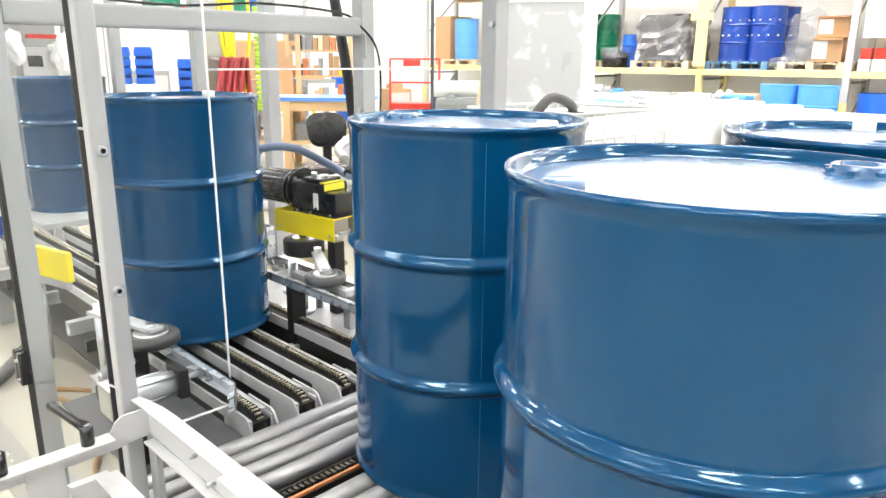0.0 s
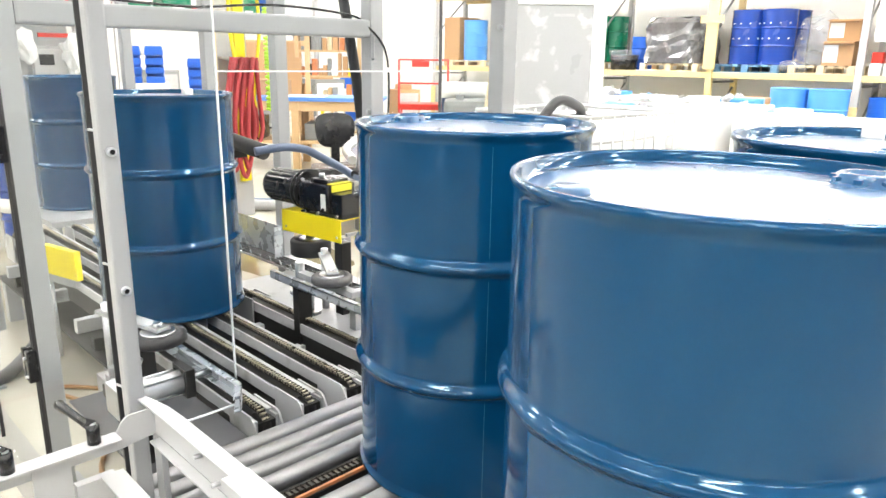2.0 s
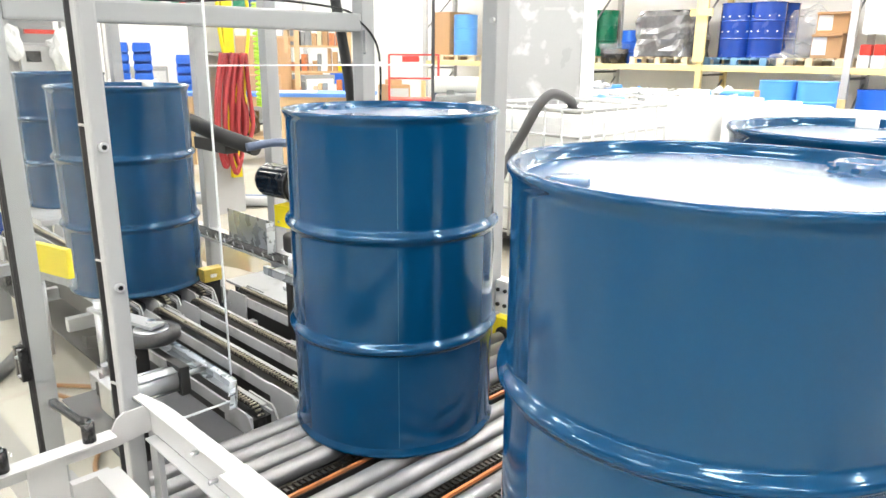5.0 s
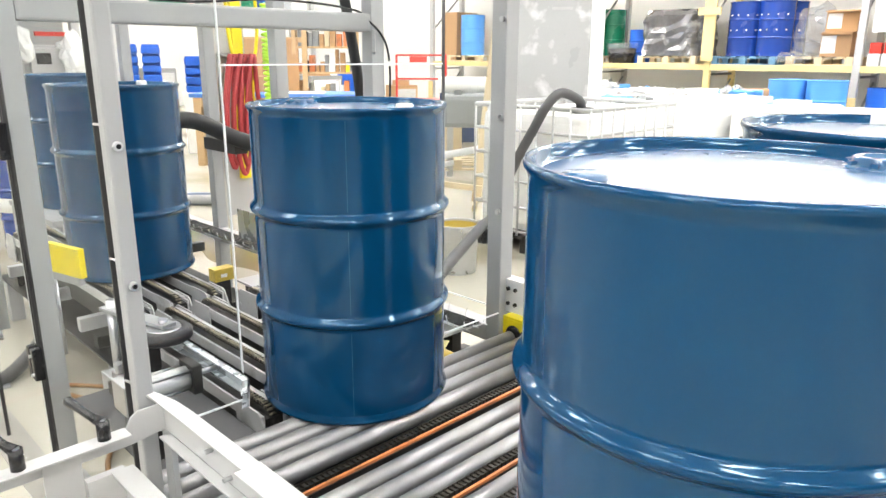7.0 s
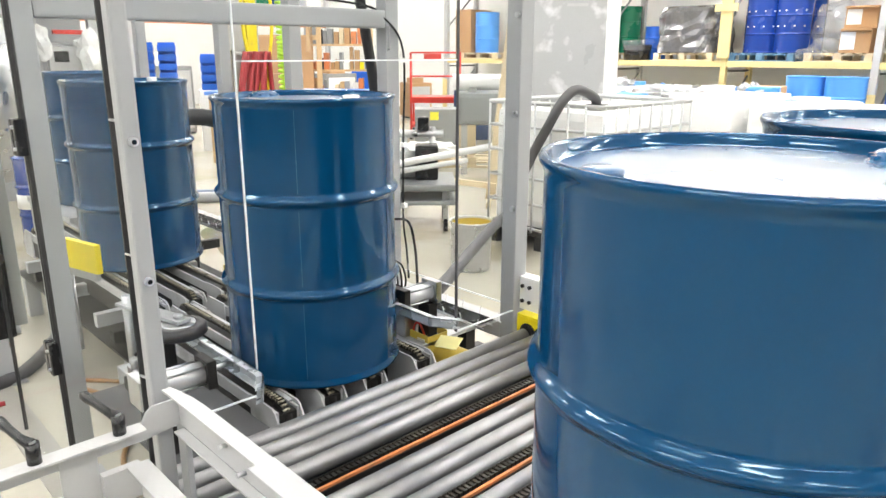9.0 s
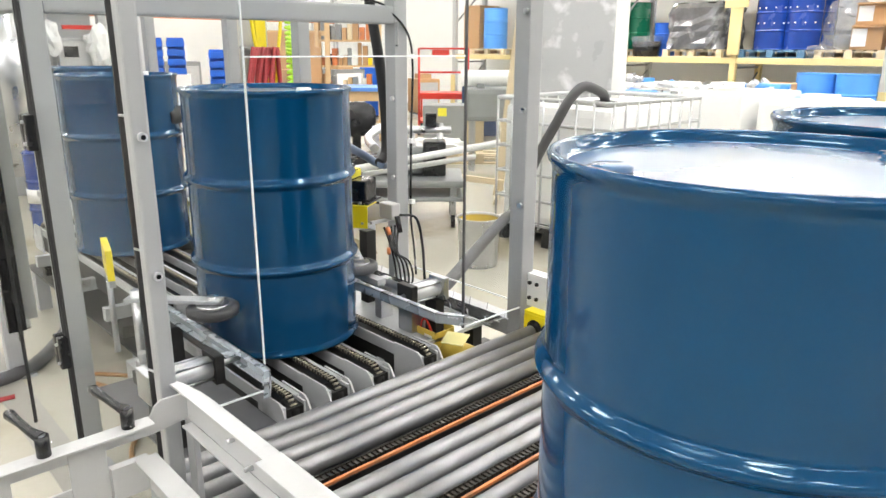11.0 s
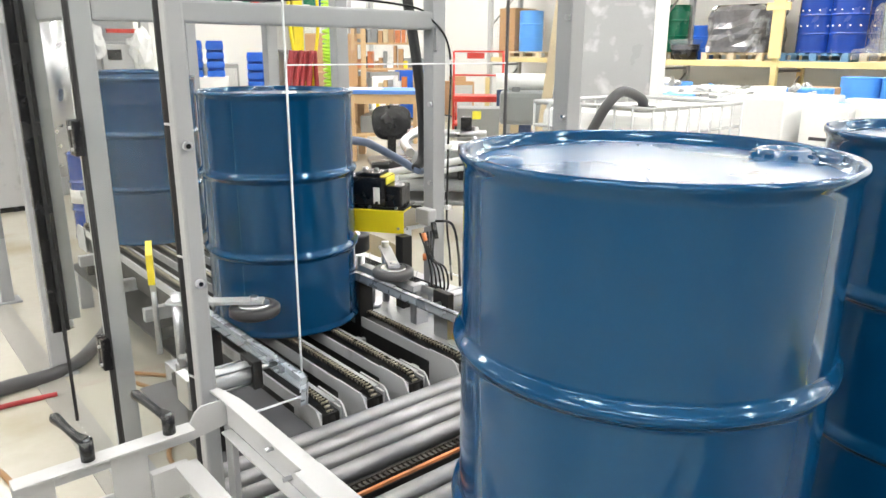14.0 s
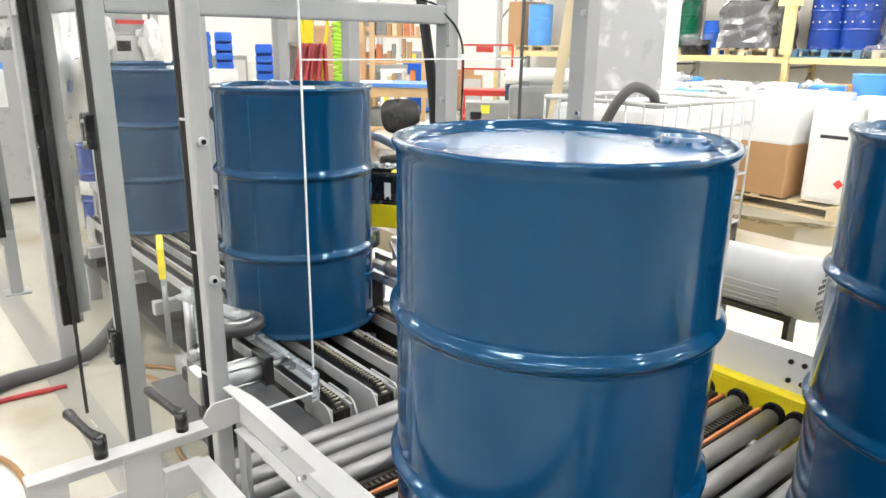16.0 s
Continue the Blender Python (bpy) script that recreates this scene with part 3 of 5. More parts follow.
beam = thing("cross_beam", "light grey square cross beam of the gate frame", "beam")
part("tube", B((0.655, 2.015, 2.465, 2.535, 1.592, 1.667), bevel=0.010), PAINT_GREY, beam)
part("warning_label", B((0.86, 0.90, 2.4615, 2.4645, 1.612, 1.648)), LABEL_YELLOW, beam, "small yellow warning label")
cab = thing("cable", "thin black cable clipped along the cross beam", "cable")
part("run", S([(0.8, 2.49, 1.69), (1.2, 2.49, 1.675), (1.55, 2.49, 1.70), (1.9, 2.49, 1.685), (2.0, 2.47, 1.64), (2.10, 2.455, 1.50), (2.095, 2.455, 1.1), (2.09, 2.455, 0.75), (2.06, 2.40, 0.62), (1.9, 2.2, 0.56)], 0.005, 6), BLACK, cab)
for z in (1.45, 1.08, 0.80):
    part("clip", B((2.085, 2.105, 2.44, 2.465, z, z + 0.02)), WHITE_PLASTIC, cab)
rail = thing("top_rail", "light grey top rail of the enclosure", "beam")
part("tube", B((0.515, 0.575, 1.50, 6.0, 2.4, 2.46)), PAINT_GREY, rail)
rail = thing("top_rail", "light grey top rail of the enclosure", "beam")
part("tube", B((2.02, 2.08, 1.76, 6.0, 2.4, 2.46)), PAINT_GREY, rail)
rail = thing("top_rail", "light grey top rail over the entry", "beam")
part("tube", B((0.58, 1.98, 1.65, 1.71, 2.45, 2.51)), PAINT_GREY, rail)
rail = thing("mid_rail", "light grey rail behind the clear door", "beam")
part("tube", B((0.59, 0.65, 2.54, 4.86, 1.60, 1.665), bevel=0.006), PAINT_GREY, rail)


def pane(label, boxes, mat_, edges):
    p = thing("clear_panel", label, "panel", "clear panels")
    for b in boxes:
        s = part("sheet", B(b), mat_, p)
        s.visible_shadow = False
    for e in edges:
        part("edge", B(e), EDGE, p, "bright polished edge")
    return p


YP = 1.68
pane("clear polycarbonate entry wing beside the post", [(0.58, 0.886, YP - 0.003, YP + 0.003, 0.555, 2.45)], PANE,
     [(0.886, 0.8895, YP - 0.0032, YP + 0.0032, 0.555, 2.45), (0.58, 0.8895, YP - 0.0032, YP + 0.0032, 0.551, 0.555)])
pane("clear polycarbonate header sheet over the entry", [(0.891, 1.668, YP - 0.003, YP + 0.003, 1.472, 2.45)], PANE,
     [(0.891, 1.668, YP - 0.0032, YP + 0.0032, 1.468, 1.472)])
wing = pane("clear polycarbonate exit wing beside the far post", [(1.676, 1.98, YP - 0.003, YP + 0.003, 0.532, 2.45)], PANE,
     [(1.676, 1.98, YP - 0.0032, YP + 0.0032, 0.528, 0.532)])
part("gasket", B((1.6705, 1.6755, YP - 0.005, YP + 0.005, 0.528, 2.45)), GREY_RUBBER, wing, "dark rubber edge strip")
pane("scuffed clear sheet on the far side of the machine", [(2.086, 2.092, 1.76, 2.46, 0.50, 2.45)], PANE, [(2.086, 2.092, 1.76, 2.46, 0.496, 0.50)])

# near side doors
for ya, yb in ((1.525, 2.21), (2.23, 2.85)):
    d = pane("scuffed clear polycarbonate machine door", [(0.522, 0.528, ya, yb, 0.10, 2.42)], PANE_HAZY, [])
    for y in (ya, yb):
        part("gasket", B((0.519, 0.531, y - 0.003, y + 0.003, 0.10, 2.42)), RUBBER, d, "black rubber edge strip")
for z in (1.36, 1.08, 0.80):
    part("hinge_pin", C(((0.517, 1.475, z), (0.512, 1.50, z), 0.0028), seg=8), STEEL, near_post)
for z in (1.215, 0.56):
    h = thing("door_hinge", "black plastic door hinge", "hinge", "door hinges")
    part("leaf", B((0.495, 0.522, 2.19, 2.215, z, z + 0.10), bevel=0.004), BLACK, h)
    part("leaf", B((0.495, 0.522, 2.225, 2.25, z, z + 0.10), bevel=0.004), BLACK, h)
    for k in (0.02, 0.08):
        part("screw", C(((0.488, 2.20, z + k), (0.496, 2.20, z + k), 0.005), seg=8), STEEL, h)
for y in (2.90, 4.45):
    lc = thing("light_curtain", "black light curtain bar with a grey profile", "sensor bar", "light curtains")
    part("bar", B((0.49, 0.55, y - 0.035, y - 0.005, 0.47, 2.3), bevel=0.003), BLACK, lc)
    part("profile", B((0.551, 0.598, y - 0.003, y + 0.045, 0.50, 2.3), bevel=0.003), GREY_TANK, lc)
    part("plug", C(((0.53, y - 0.02, 0.47), (0.53, y - 0.02, 0.43), 0.009), seg=8), STEEL, lc)
    part("plug", C(((0.565, y + 0.01, 0.50), (0.565, y + 0.01, 0.46), 0.007), seg=8), STEEL, lc)
    part("bracket", B((0.53, 0.56, y - 0.04, y + 0.04, 2.25, 2.45)), STEEL, lc)

# ---- near side of the conveyor: side channel, adjusting arm, clamp levers ----
ch = thing("side_channel", "pale grey bent steel channel above the roller ends", "channel")
m = pose(0.0, 0.0, 0.0)
for nm, q in (("web", (0.545, 0.550, 0.0, 1.40, 0.712, 0.7745)), ("bottom_flange", (0.522, 0.545, 0.0, 1.37, 0.707, 0.7115)), ("doubler", (0.515, 0.5685, 0.0, 1.03, 0.7805, 0.7835))):
    part(nm, B(q, m=m, bevel=0.001), PAINT_PALE, ch)
bm = bmesh.new()
lip = [(0.569, 0.0), (0.569, 1.30), (0.566, 1.36), (0.556, 1.42), (0.542, 1.47), (0.533, 1.485), (0.529, 1.478), (0.533, 1.40), (0.533, 0.0)]
lo = [bm.verts.new((x, y, 0.775)) for x, y in lip]
hi = [bm.verts.new((x, y, 0.780)) for x, y in lip]
bm.faces.new(lo)
bm.faces.new(hi[::-1])
for k in range(len(lip)):
    bm.faces.new((lo[k], hi[k], hi[(k + 1) % len(lip)], lo[(k + 1) % len(lip)]))
part("top_flange", bm, PAINT_PALE, ch, "pale grey top flange with a curved tip")
for dy, z in ((1.17, 0.757), (1.10, 0.728), (0.8, 0.757), (0.74, 0.728)):
    part("stud", C((m @ Vector((0.528, dy, z)), m @ Vector((0.545, dy, z)), 0.005), seg=8), STEEL, ch)
part("post_mount", B((0.556, 0.570, 1.40, 1.44, ZR + 0.01, 0.706), bevel=0.002), PAINT_GREY, ch)
part("post_mount", B((0.535, 0.575, 0.1, 0.18, ZR + 0.01, 0.706), bevel=0.002), PAINT_GREY, ch)
arm = thing("adjusting_bracket", "pale grey plate bracket with cut-outs and two clamp levers", "bracket")
bm = bmesh.new()
outline = [(0.13, 0.705), (0.13, 0.741), (0.462, 0.741), (0.476, 0.765), (0.49, 0.775), (0.545, 0.775), (0.545, 0.715), (0.47, 0.705)]
fa = [bm.verts.new((x, 1.388, z)) for x, z in outline]
fb = [bm.verts.new((x, 1.393, z)) for x, z in outline]
bm.faces.new(fa)
bm.faces.new(fb[::-1])
for i in range(len(fa)):
    j = (i + 1) % len(fa)
    bm.faces.new((fa[i], fb[i], fb[j], fa[j]))
part("web", bm, PAINT_PALE, arm)
part("flat_bar", B((0.13, 0.462, 1.352, 1.393, 0.7415, 0.747), bevel=0.0015), PAINT_PALE, arm)
part("upright", B((0.30, 0.37, 1.382, 1.387, 0.30, 0.741), bevel=0.001), PAINT_PALE, arm)
part("upright", B((0.13, 0.20, 1.382, 1.387, 0.30, 0.741), bevel=0.001), PAINT_PALE, arm)
part("cross_strap", B((0.201, 0.299, 1.382, 1.387, 0.60, 0.65)), PAINT_PALE, arm)
part("foot", B((0.12, 0.40, 1.36, 1.45, 0.0, 0.30), bevel=0.004), PAINT_PALE, arm)
part("rib", B((0.44, 0.446, 0.9, 1.36, 0.60, 0.672), bevel=0.001), PAINT_PALE, arm)
part("rib_flange", B((0.415, 0.46, 0.9, 1.36, 0.6725, 0.677), bevel=0.001), PAINT_PALE, arm)
part("rib_tie", B((0.37, 0.446, 1.361, 1.381, 0.60, 0.672)), PAINT_PALE, arm)
for x in (0.26, 0.415):
    lv = thing("clamp_lever", "black plastic clamp lever handle on the bracket", "lever", "clamp levers")
    part("hub", C(((x, 1.372, 0.748), (x, 1.372, 0.79), 0.013)), BLACK, lv)
    bm = bmesh.new()
    sweep(bm, [(x, 1.372, 0.785), (x - 0.012, 1.40, 0.792), (x - 0.02, 1.44, 0.797), (x - 0.027, 1.48, 0.80), (x - 0.03, 1.492, 0.80)], 0.01, 12, radii=[0.012, 0.0085, 0.0085, 0.0115, 0.006])
    part("grip", bm, BLACK, lv)
    part("screw", C(((x, 1.372, 0.79), (x, 1.372, 0.793), 0.007)), STEEL, lv)

# ---- guides, cylinders, wheels ----
def guide(name_label, x, sgn, lo=0.603):
    g = thing("guide_rail", name_label, "guide rail")
    bm = bmesh.new()
    prof = [(x + sgn * 0.045, 1.545), (x + sgn * 0.003, 1.615), (x, 1.63), (x, 2.50)]
    for (xa, ya), (xb, yb) in zip(prof, prof[1:]):
        for o, za, zb in ((0.0, lo, 0.645), (0.012, lo, lo + 0.004), (0.012, 0.641, 0.645)):
            w = 0.004 if o == 0 else 0.022
            vs = []
            for px, py in ((xa, ya), (xb, yb)):
                for dx in (0.0, sgn * w):
                    for z in (za, zb):
                        vs.append(bm.verts.new((px + dx, py, z)))
            for q in ((0, 1, 3, 2), (4, 6, 7, 5), (0, 4, 5, 1), (2, 3, 7, 6), (0, 2, 6, 4), (1, 5, 7, 3)):
                bm.faces.new([vs[i] for i in q])
    part("rail", bm, ZINC, g)
    return g


def cylinder(label, p0, p1, stand):
    c = thing("air_cylinder", label, "cylinder", "air cylinders")
    a, b = Vector(p0), Vector(p1)
    d = (b - a).normalized()
    part("barrel", C((a, a + (b - a) * 0.72, 0.032), seg=24), ALU, c)
    for k in range(4):
        off = Vector((0, math.cos(k * math.pi / 2 + 0.78), math.sin(k * math.pi / 2 + 0.78))) * 0.037
        part("tie_rod", C((a + off, a + (b - a) * 0.72 + off, 0.004), seg=6), STEEL, c)
    for f in (0.0, 0.70):
        q = a + (b - a) * f
        part("end_block", B((q.x - 0.014, q.x + 0.014, q.y - 0.042, q.y + 0.042, q.z - 0.042, q.z + 0.042), bevel=0.003), DARK_STEEL if f else STEEL, c)
    part("rod", C((a + (b - a) * 0.72, b, 0.008), seg=10), STEEL, c)
    part("mount", B((stand - 0.02, stand + 0.02, a.y - 0.03, a.y + 0.03, 0.256, a.z - 0.042)), DARK_STEEL, c)
    return c


g1 = guide("bent zinc steel guide rail on the near side of the chains", 0.874, -1)
g2 = guide("bent zinc steel guide rail on the far side of the chains", 1.492, 1, 0.612)
part("bearer", B((0.80, 0.87, 2.2, 2.24, 0.37, 0.60)), DARK_STEEL, g1)
part("bearer", B((1.497, 1.56, 2.3, 2.34, 0.256, 0.62)), DARK_STEEL, g2)
cylinder("silver pneumatic cylinder pushing the near guide rail", (0.60, 1.785, 0.625), (0.865, 1.785, 0.625), 0.66)
cylinder("silver pneumatic cylinder behind the far guide rail", (1.72, 1.86, 0.63), (1.50, 1.86, 0.63), 1.70)
fit = thing("air_fitting", "silver air fittings on a small valve block", "fitting")
part("block", B((0.64, 0.72, 1.93, 1.99, 0.56, 0.62), bevel=0.006), STEEL, fit)
for k in range(5):
    part("nipple", C(((0.65 + 0.016 * k, 1.95, 0.62), (0.645 + 0.02 * k, 1.94, 0.655), 0.010), seg=10), STEEL, fit)
part("stand", B((0.66, 0.70, 1.94, 1.98, 0.427, 0.56)), DARK_STEEL, fit)


DARK_TYRE = mat("dark_tyre_rubber", (0.035, 0.035, 0.038), 0.42, 0.0, 0.2, 14.0, 120, 0.08)


def wheel_arm(label, cx, cy, z, dx, dy, tyre=GREY_RUBBER):
    """A horizontal idler wheel on a flat swing arm, pivot at the arm's far end."""
    w = thing("idler_unit", label, "idler unit", "idler units", at=pose(cx + dx, cy + dy, 0))
    bm = bmesh.new()
    lathe(bm, [(0.05, z - 0.018), (0.072, z - 0.018), (0.082, z - 0.010), (0.082, z + 0.010), (0.072, z + 0.018), (0.05, z + 0.018), (0.05, z - 0.018)], 32, (-dx, -dy, 0))
    part("tyre", bm, tyre, w, "dark grey rubber tyre")
    part("hub", C(((-dx, -dy, z - 0.016), (-dx, -dy, z + 0.022), 0.05), ((-dx, -dy, z + 0.022), (-dx, -dy, z + 0.045), 0.014)), STEEL, w)
    bm = bmesh.new()
    an = math.degrees(math.atan2(-dy, -dx))
    box(bm, -0.03, math.hypot(dx, dy) + 0.03, -0.024, 0.024, z + 0.024, z + 0.036, pose(0, 0, 0, 0, 0, an), bevel=0.002)
    part("arm", bm, PAINT_GREY, w)
    part("pivot", C(((0, 0, 0.42), (0, 0, z + 0.06), 0.016)), STEEL, w)
    return w


near_wheel = wheel_arm("dark grey wheel on a swing arm beside the near guide", 0.80, 1.98, 0.69, -0.06, 0.24, DARK_TYRE)
far_wheel = wheel_arm("dark grey wheel on a swing arm beside the far guide", 1.585, 2.19, 0.66, 0.12, 0.22)
part("stand", B((0.71, 0.77, 2.19, 2.25, 0.427, 0.47), bevel=0.002), DARK_STEEL, fit)

# swinging drive head on the far side, and the stand under it
grip = thing("spin_drive", "black servo motor over a yellow guard and a drive wheel", "motor unit", at=pose(1.645, 2.364, 0, 0, 0, 7.4))
part("yellow_guard", B((0.0395, 0.044, -0.092, 0.278, 0.768, 0.862), (0.0442, 0.15, -0.092, 0.278, 0.858, 0.862), bevel=0.001), YELLOW, grip, "yellow sheet guard")
for y in (-0.07, 0.25):
    part("guard_screw", C(((0.036, y, 0.79), (0.0395, y, 0.79), 0.006), seg=8), STEEL, grip)
part("bracket", B((0.052, 0.14, 0.25, 0.30, 0.76, 0.857), bevel=0.003), PLATE, grip)
WX, WY = 0.118, 0.183
bm = bmesh.new()
lathe(bm, [(0.05, 0.66), (0.085, 0.66), (0.09, 0.666), (0.09, 0.724), (0.085, 0.73), (0.05, 0.73), (0.05, 0.66)], 36, (WX, WY, 0))
part("wheel", bm, RUBBER, grip, "black drive wheel")
part("wheel_hub", C(((WX, WY, 0.662), (WX, WY, 0.735), 0.05), ((WX, WY, 0.735), (WX, WY, 0.858), 0.022), seg=24), STEEL, grip)
bm = bmesh.new()
rings = []
for y, add in ((0.235, 0.0), (0.245, 0.0), (0.246, 1.0), (0.424, 1.0), (0.425, 0.0), (0.435, -0.6), (0.445, -1.4)):
    rings.append([bm.verts.new((0.14 + rr * math.cos(k * math.tau / 80), y, 0.945 + rr * math.sin(k * math.tau / 80))) for k in range(80) for rr in (0.074 + 0.0025 * add * (k % 4 < 2 if add > 0 else 2),)])
for a, b in zip(rings, rings[1:]):
    for k in range(80):
        bm.faces.new((a[k], a[(k + 1) % 80], b[(k + 1) % 80], b[k]))
bm.faces.new(rings[0])
bm.faces.new(rings[-1][::-1])
part("motor_barrel", bm, BLACK, grip, "dark grey finned motor barrel")
bm = bmesh.new()
cyl(bm, (0.14, 0.19, 0.945), (0.14, 0.205, 0.945), 0.092, 28)
cyl(bm, (0.14, 0.222, 0.945), (0.14, 0.235, 0.945), 0.088, 28)
cyl(bm, (0.14, 0.205, 0.945), (0.14, 0.222, 0.945), 0.074, 28)
part("motor_flange", bm, BLACK, grip, "black motor flange")
for k in range(4):
    part("flange_bolt", C(((0.14 + 0.076 * math.cos(k * 1.571 + 0.785), 0.18, 0.945 + 0.076 * math.sin(k * 1.571 + 0.785)), (0.14 + 0.076 * math.cos(k * 1.571 + 0.785), 0.24, 0.945 + 0.076 * math.sin(k * 1.571 + 0.785)), 0.007), seg=8), STEEL, grip)
part("brake_cap", B((0.10, 0.16, 0.445, 0.475, 0.93, 0.965)), RED, grip, "small red release cap")
part("gearbox", B((0.062, 0.215, -0.005, 0.19, 0.872, 0.995), bevel=0.014), BLACK, grip, "black gearbox")
part("gearbox_cap", B((0.08, 0.20, 0.02, 0.13, 0.995, 1.012), bevel=0.006), BLACK, grip)
part("gearbox_nose", B((0.072, 0.20, -0.075, -0.005, 0.872, 0.962), bevel=0.008), BLACK, grip)
part("gearbox_foot", B((0.055, 0.22, -0.09, 0.17, 0.863, 0.872), bevel=0.002), BLACK, grip)
part("label_plate", B((0.0585, 0.0615, -0.002 + 0.02, 0.045, 0.885, 0.955)), LABEL, grip, "white nameplate")
part("tag", B((0.075, 0.19, -0.004, 0.02, 0.996, 0.999), (0.075, 0.19, -0.0085, -0.0055, 0.965, 0.994)), LABEL_YELLOW, grip, "yellow sticker")
part("lifting_eye", C(((0.12, 0.10, 1.012), (0.12, 0.10, 1.03), 0.012), ((0.15, 0.06, 1.012), (0.15, 0.06, 1.022), 0.010)), STEEL, grip)
for y in (0.03, 0.165):
    for z in (0.89, 0.98):
        part("bolt", C(((0.054, y, z), (0.063, y, z), 0.007), seg=10), BLACK, grip)
for y in (-0.055, 0.06, 0.14):
    part("foot_bolt", C(((0.050, y, 0.872), (0.060, y, 0.872), 0.007), seg=8), STEEL, grip)
stand = thing("drive_stand", "dark steel stand with plates, shafts and hanging cables", "machine stand")
part("column", B((1.70, 1.75, 2.28, 2.33, 0.452, 0.765), bevel=0.003), DARK_STEEL, stand)
part("column", B((1.77, 1.81, 2.36, 2.40, 0.452, 0.765), bevel=0.003), PLATE, stand)
part("base_plate", B((1.58, 1.98, 2.08, 3.0, 0.44, 0.452), bevel=0.002), PLATE, stand)
part("pedestal", B((1.60, 1.95, 2.10, 2.95, 0.252, 0.44)), DARK_STEEL, stand)
part("shaft", C(((1.74, 2.66, 0.452), (1.74, 2.66, 0.60), 0.022)), STEEL, stand)
part("collar", C(((1.74, 2.66, 0.452), (1.74, 2.66, 0.47), 0.05), seg=24), STEEL, stand)
part("shaft", C(((1.62, 2.40, 0.45), (1.62, 2.40, 0.62), 0.018)), STEEL, stand)
part("collar", C(((1.62, 2.40, 0.452), (1.62, 2.40, 0.468), 0.045), seg=24), STEEL, stand)
part("arm_bar", B((1.60, 1.64, 2.08, 2.46, 0.60, 0.625), bevel=0.002), PLATE, stand)
part("valve_block", B((1.86, 1.94, 2.14, 2.26, 0.452, 0.50), bevel=0.004), ALU, stand)
part("valve_block", B((1.76, 1.83, 2.16, 2.21, 0.452, 0.53), bevel=0.004), ALU, stand)
for k in range(5):
    part("fitting", C(((1.80 + 0.03 * k, 2.15, 0.50), (1.80 + 0.03 * k, 2.13, 0.535), 0.008), seg=8), STEEL, stand)
part("junction_box", B((1.86, 1.91, 2.31, 2.40, 0.78, 0.85), bevel=0.008), PAINT_PALE, stand)
part("box_bracket", B((1.79, 1.90, 2.36, 2.375, 0.765, 0.779), bevel=0.002), PLATE, stand)
part("plug", C(((1.88, 2.30, 0.80), (1.88, 2.28, 0.73), 0.012)), BLACK, stand)
part("red_plug", C(((1.81, 2.28, 0.765), (1.81, 2.265, 0.735), 0.010)), ORANGE, stand)
part("red_plug", C(((1.80, 2.26, 0.68), (1.79, 2.245, 0.66), 0.008)), ORANGE, stand)
for k in range(5):
    part("loom", S([(1.80 + 0.02 * k, 2.29, 0.765), (1.80 + 0.010 * k, 2.25, 0.70 - 0.01 * k), (1.815 + 0.012 * k, 2.24 - 0.01 * k, 0.62), (1.80 + 0.02 * k, 2.20, 0.53), (1.78 + 0.01 * k, 2.12 + 0.02 * k, 0.465)], 0.0045, 6), BLACK, stand)
part("loom", S([(1.90, 2.31, 0.80), (1.97, 2.28, 0.78), (1.99, 2.26, 0.66), (1.95, 2.2, 0.52)], 0.006, 6), BLACK, stand)
cp = thing("air_cylinder", "slim silver air cylinder lying behind the far guide", "cylinder", "air cylinders")
part("barrel", C(((1.66, 2.12, 0.60), (1.66, 1.94, 0.60), 0.016)), STEEL, cp)
part("clamp_block", B((1.62, 1.70, 1.90, 1.98, 0.452, 0.615), bevel=0.003), STEEL, cp)
part("clamp_block", B((1.63, 1.69, 2.10, 2.14, 0.452, 0.615), bevel=0.003), STEEL, cp)
part("shelf", B((1.56, 1.98, 1.80, 2.08, 0.44, 0.452)), PLATE, cp)
part("strut", B((1.90, 1.95, 1.85, 1.90, 0.25, 0.44)), DARK_STEEL, cp)
# wire basket tray along the far beam
tray = thing("cable_tray", "zinc wire mesh cable tray with black cables", "cable tray")
bm = bmesh.new()
for x in (1.86, 1.91, 1.96):
    sweep(bm, [(x, 1.72, 0.475), (x, 5.2, 0.475)], 0.003, 6)
for k in range(36):
    y = 1.74 + k * 0.098
    sweep(bm, [(1.85, y, 0.51), (1.86, y, 0.475), (1.96, y, 0.475), (1.97, y, 0.51)], 0.0025, 5)
part("wire_basket", bm, STEEL, tray)
for k in range(5):
    part("cable", S([(1.87 + 0.018 * k, 1.75, 0.482), (1.88 + 0.014 * k, 2.4, 0.486), (1.87 + 0.02 * k, 3.2, 0.484), (1.87 + 0.018 * k, 5.1, 0.486)], 0.006, 6, 4), BLACK, tray)
part("bracket", B((1.85, 1.97, 1.90, 1.93, 0.453, 0.471)), STEEL, tray)
ybx = thing("sensor_box", "small yellow sensor box on a bracket by the chains", "sensor")
part("case", B((1.44, 1.54, 2.93, 2.99, ZR + 0.0, ZR + 0.06), bevel=0.003), GOLD, ybx)
part("label_plate", B((1.47, 1.50, 2.927, 2.9295, ZR + 0.02, ZR + 0.035)), LABEL, ybx)
part("bracket", B((1.46, 1.52, 2.94, 2.98, 0.25, ZR)), DARK_STEEL, ybx)
yp = thing("bumper_plate", "yellow upright bumper plate beside the chains", "bumper")
part("plate", B((1.68, 1.70, 3.85, 3.97, 0.44, 0.66), bevel=0.003), YELLOW, yp)
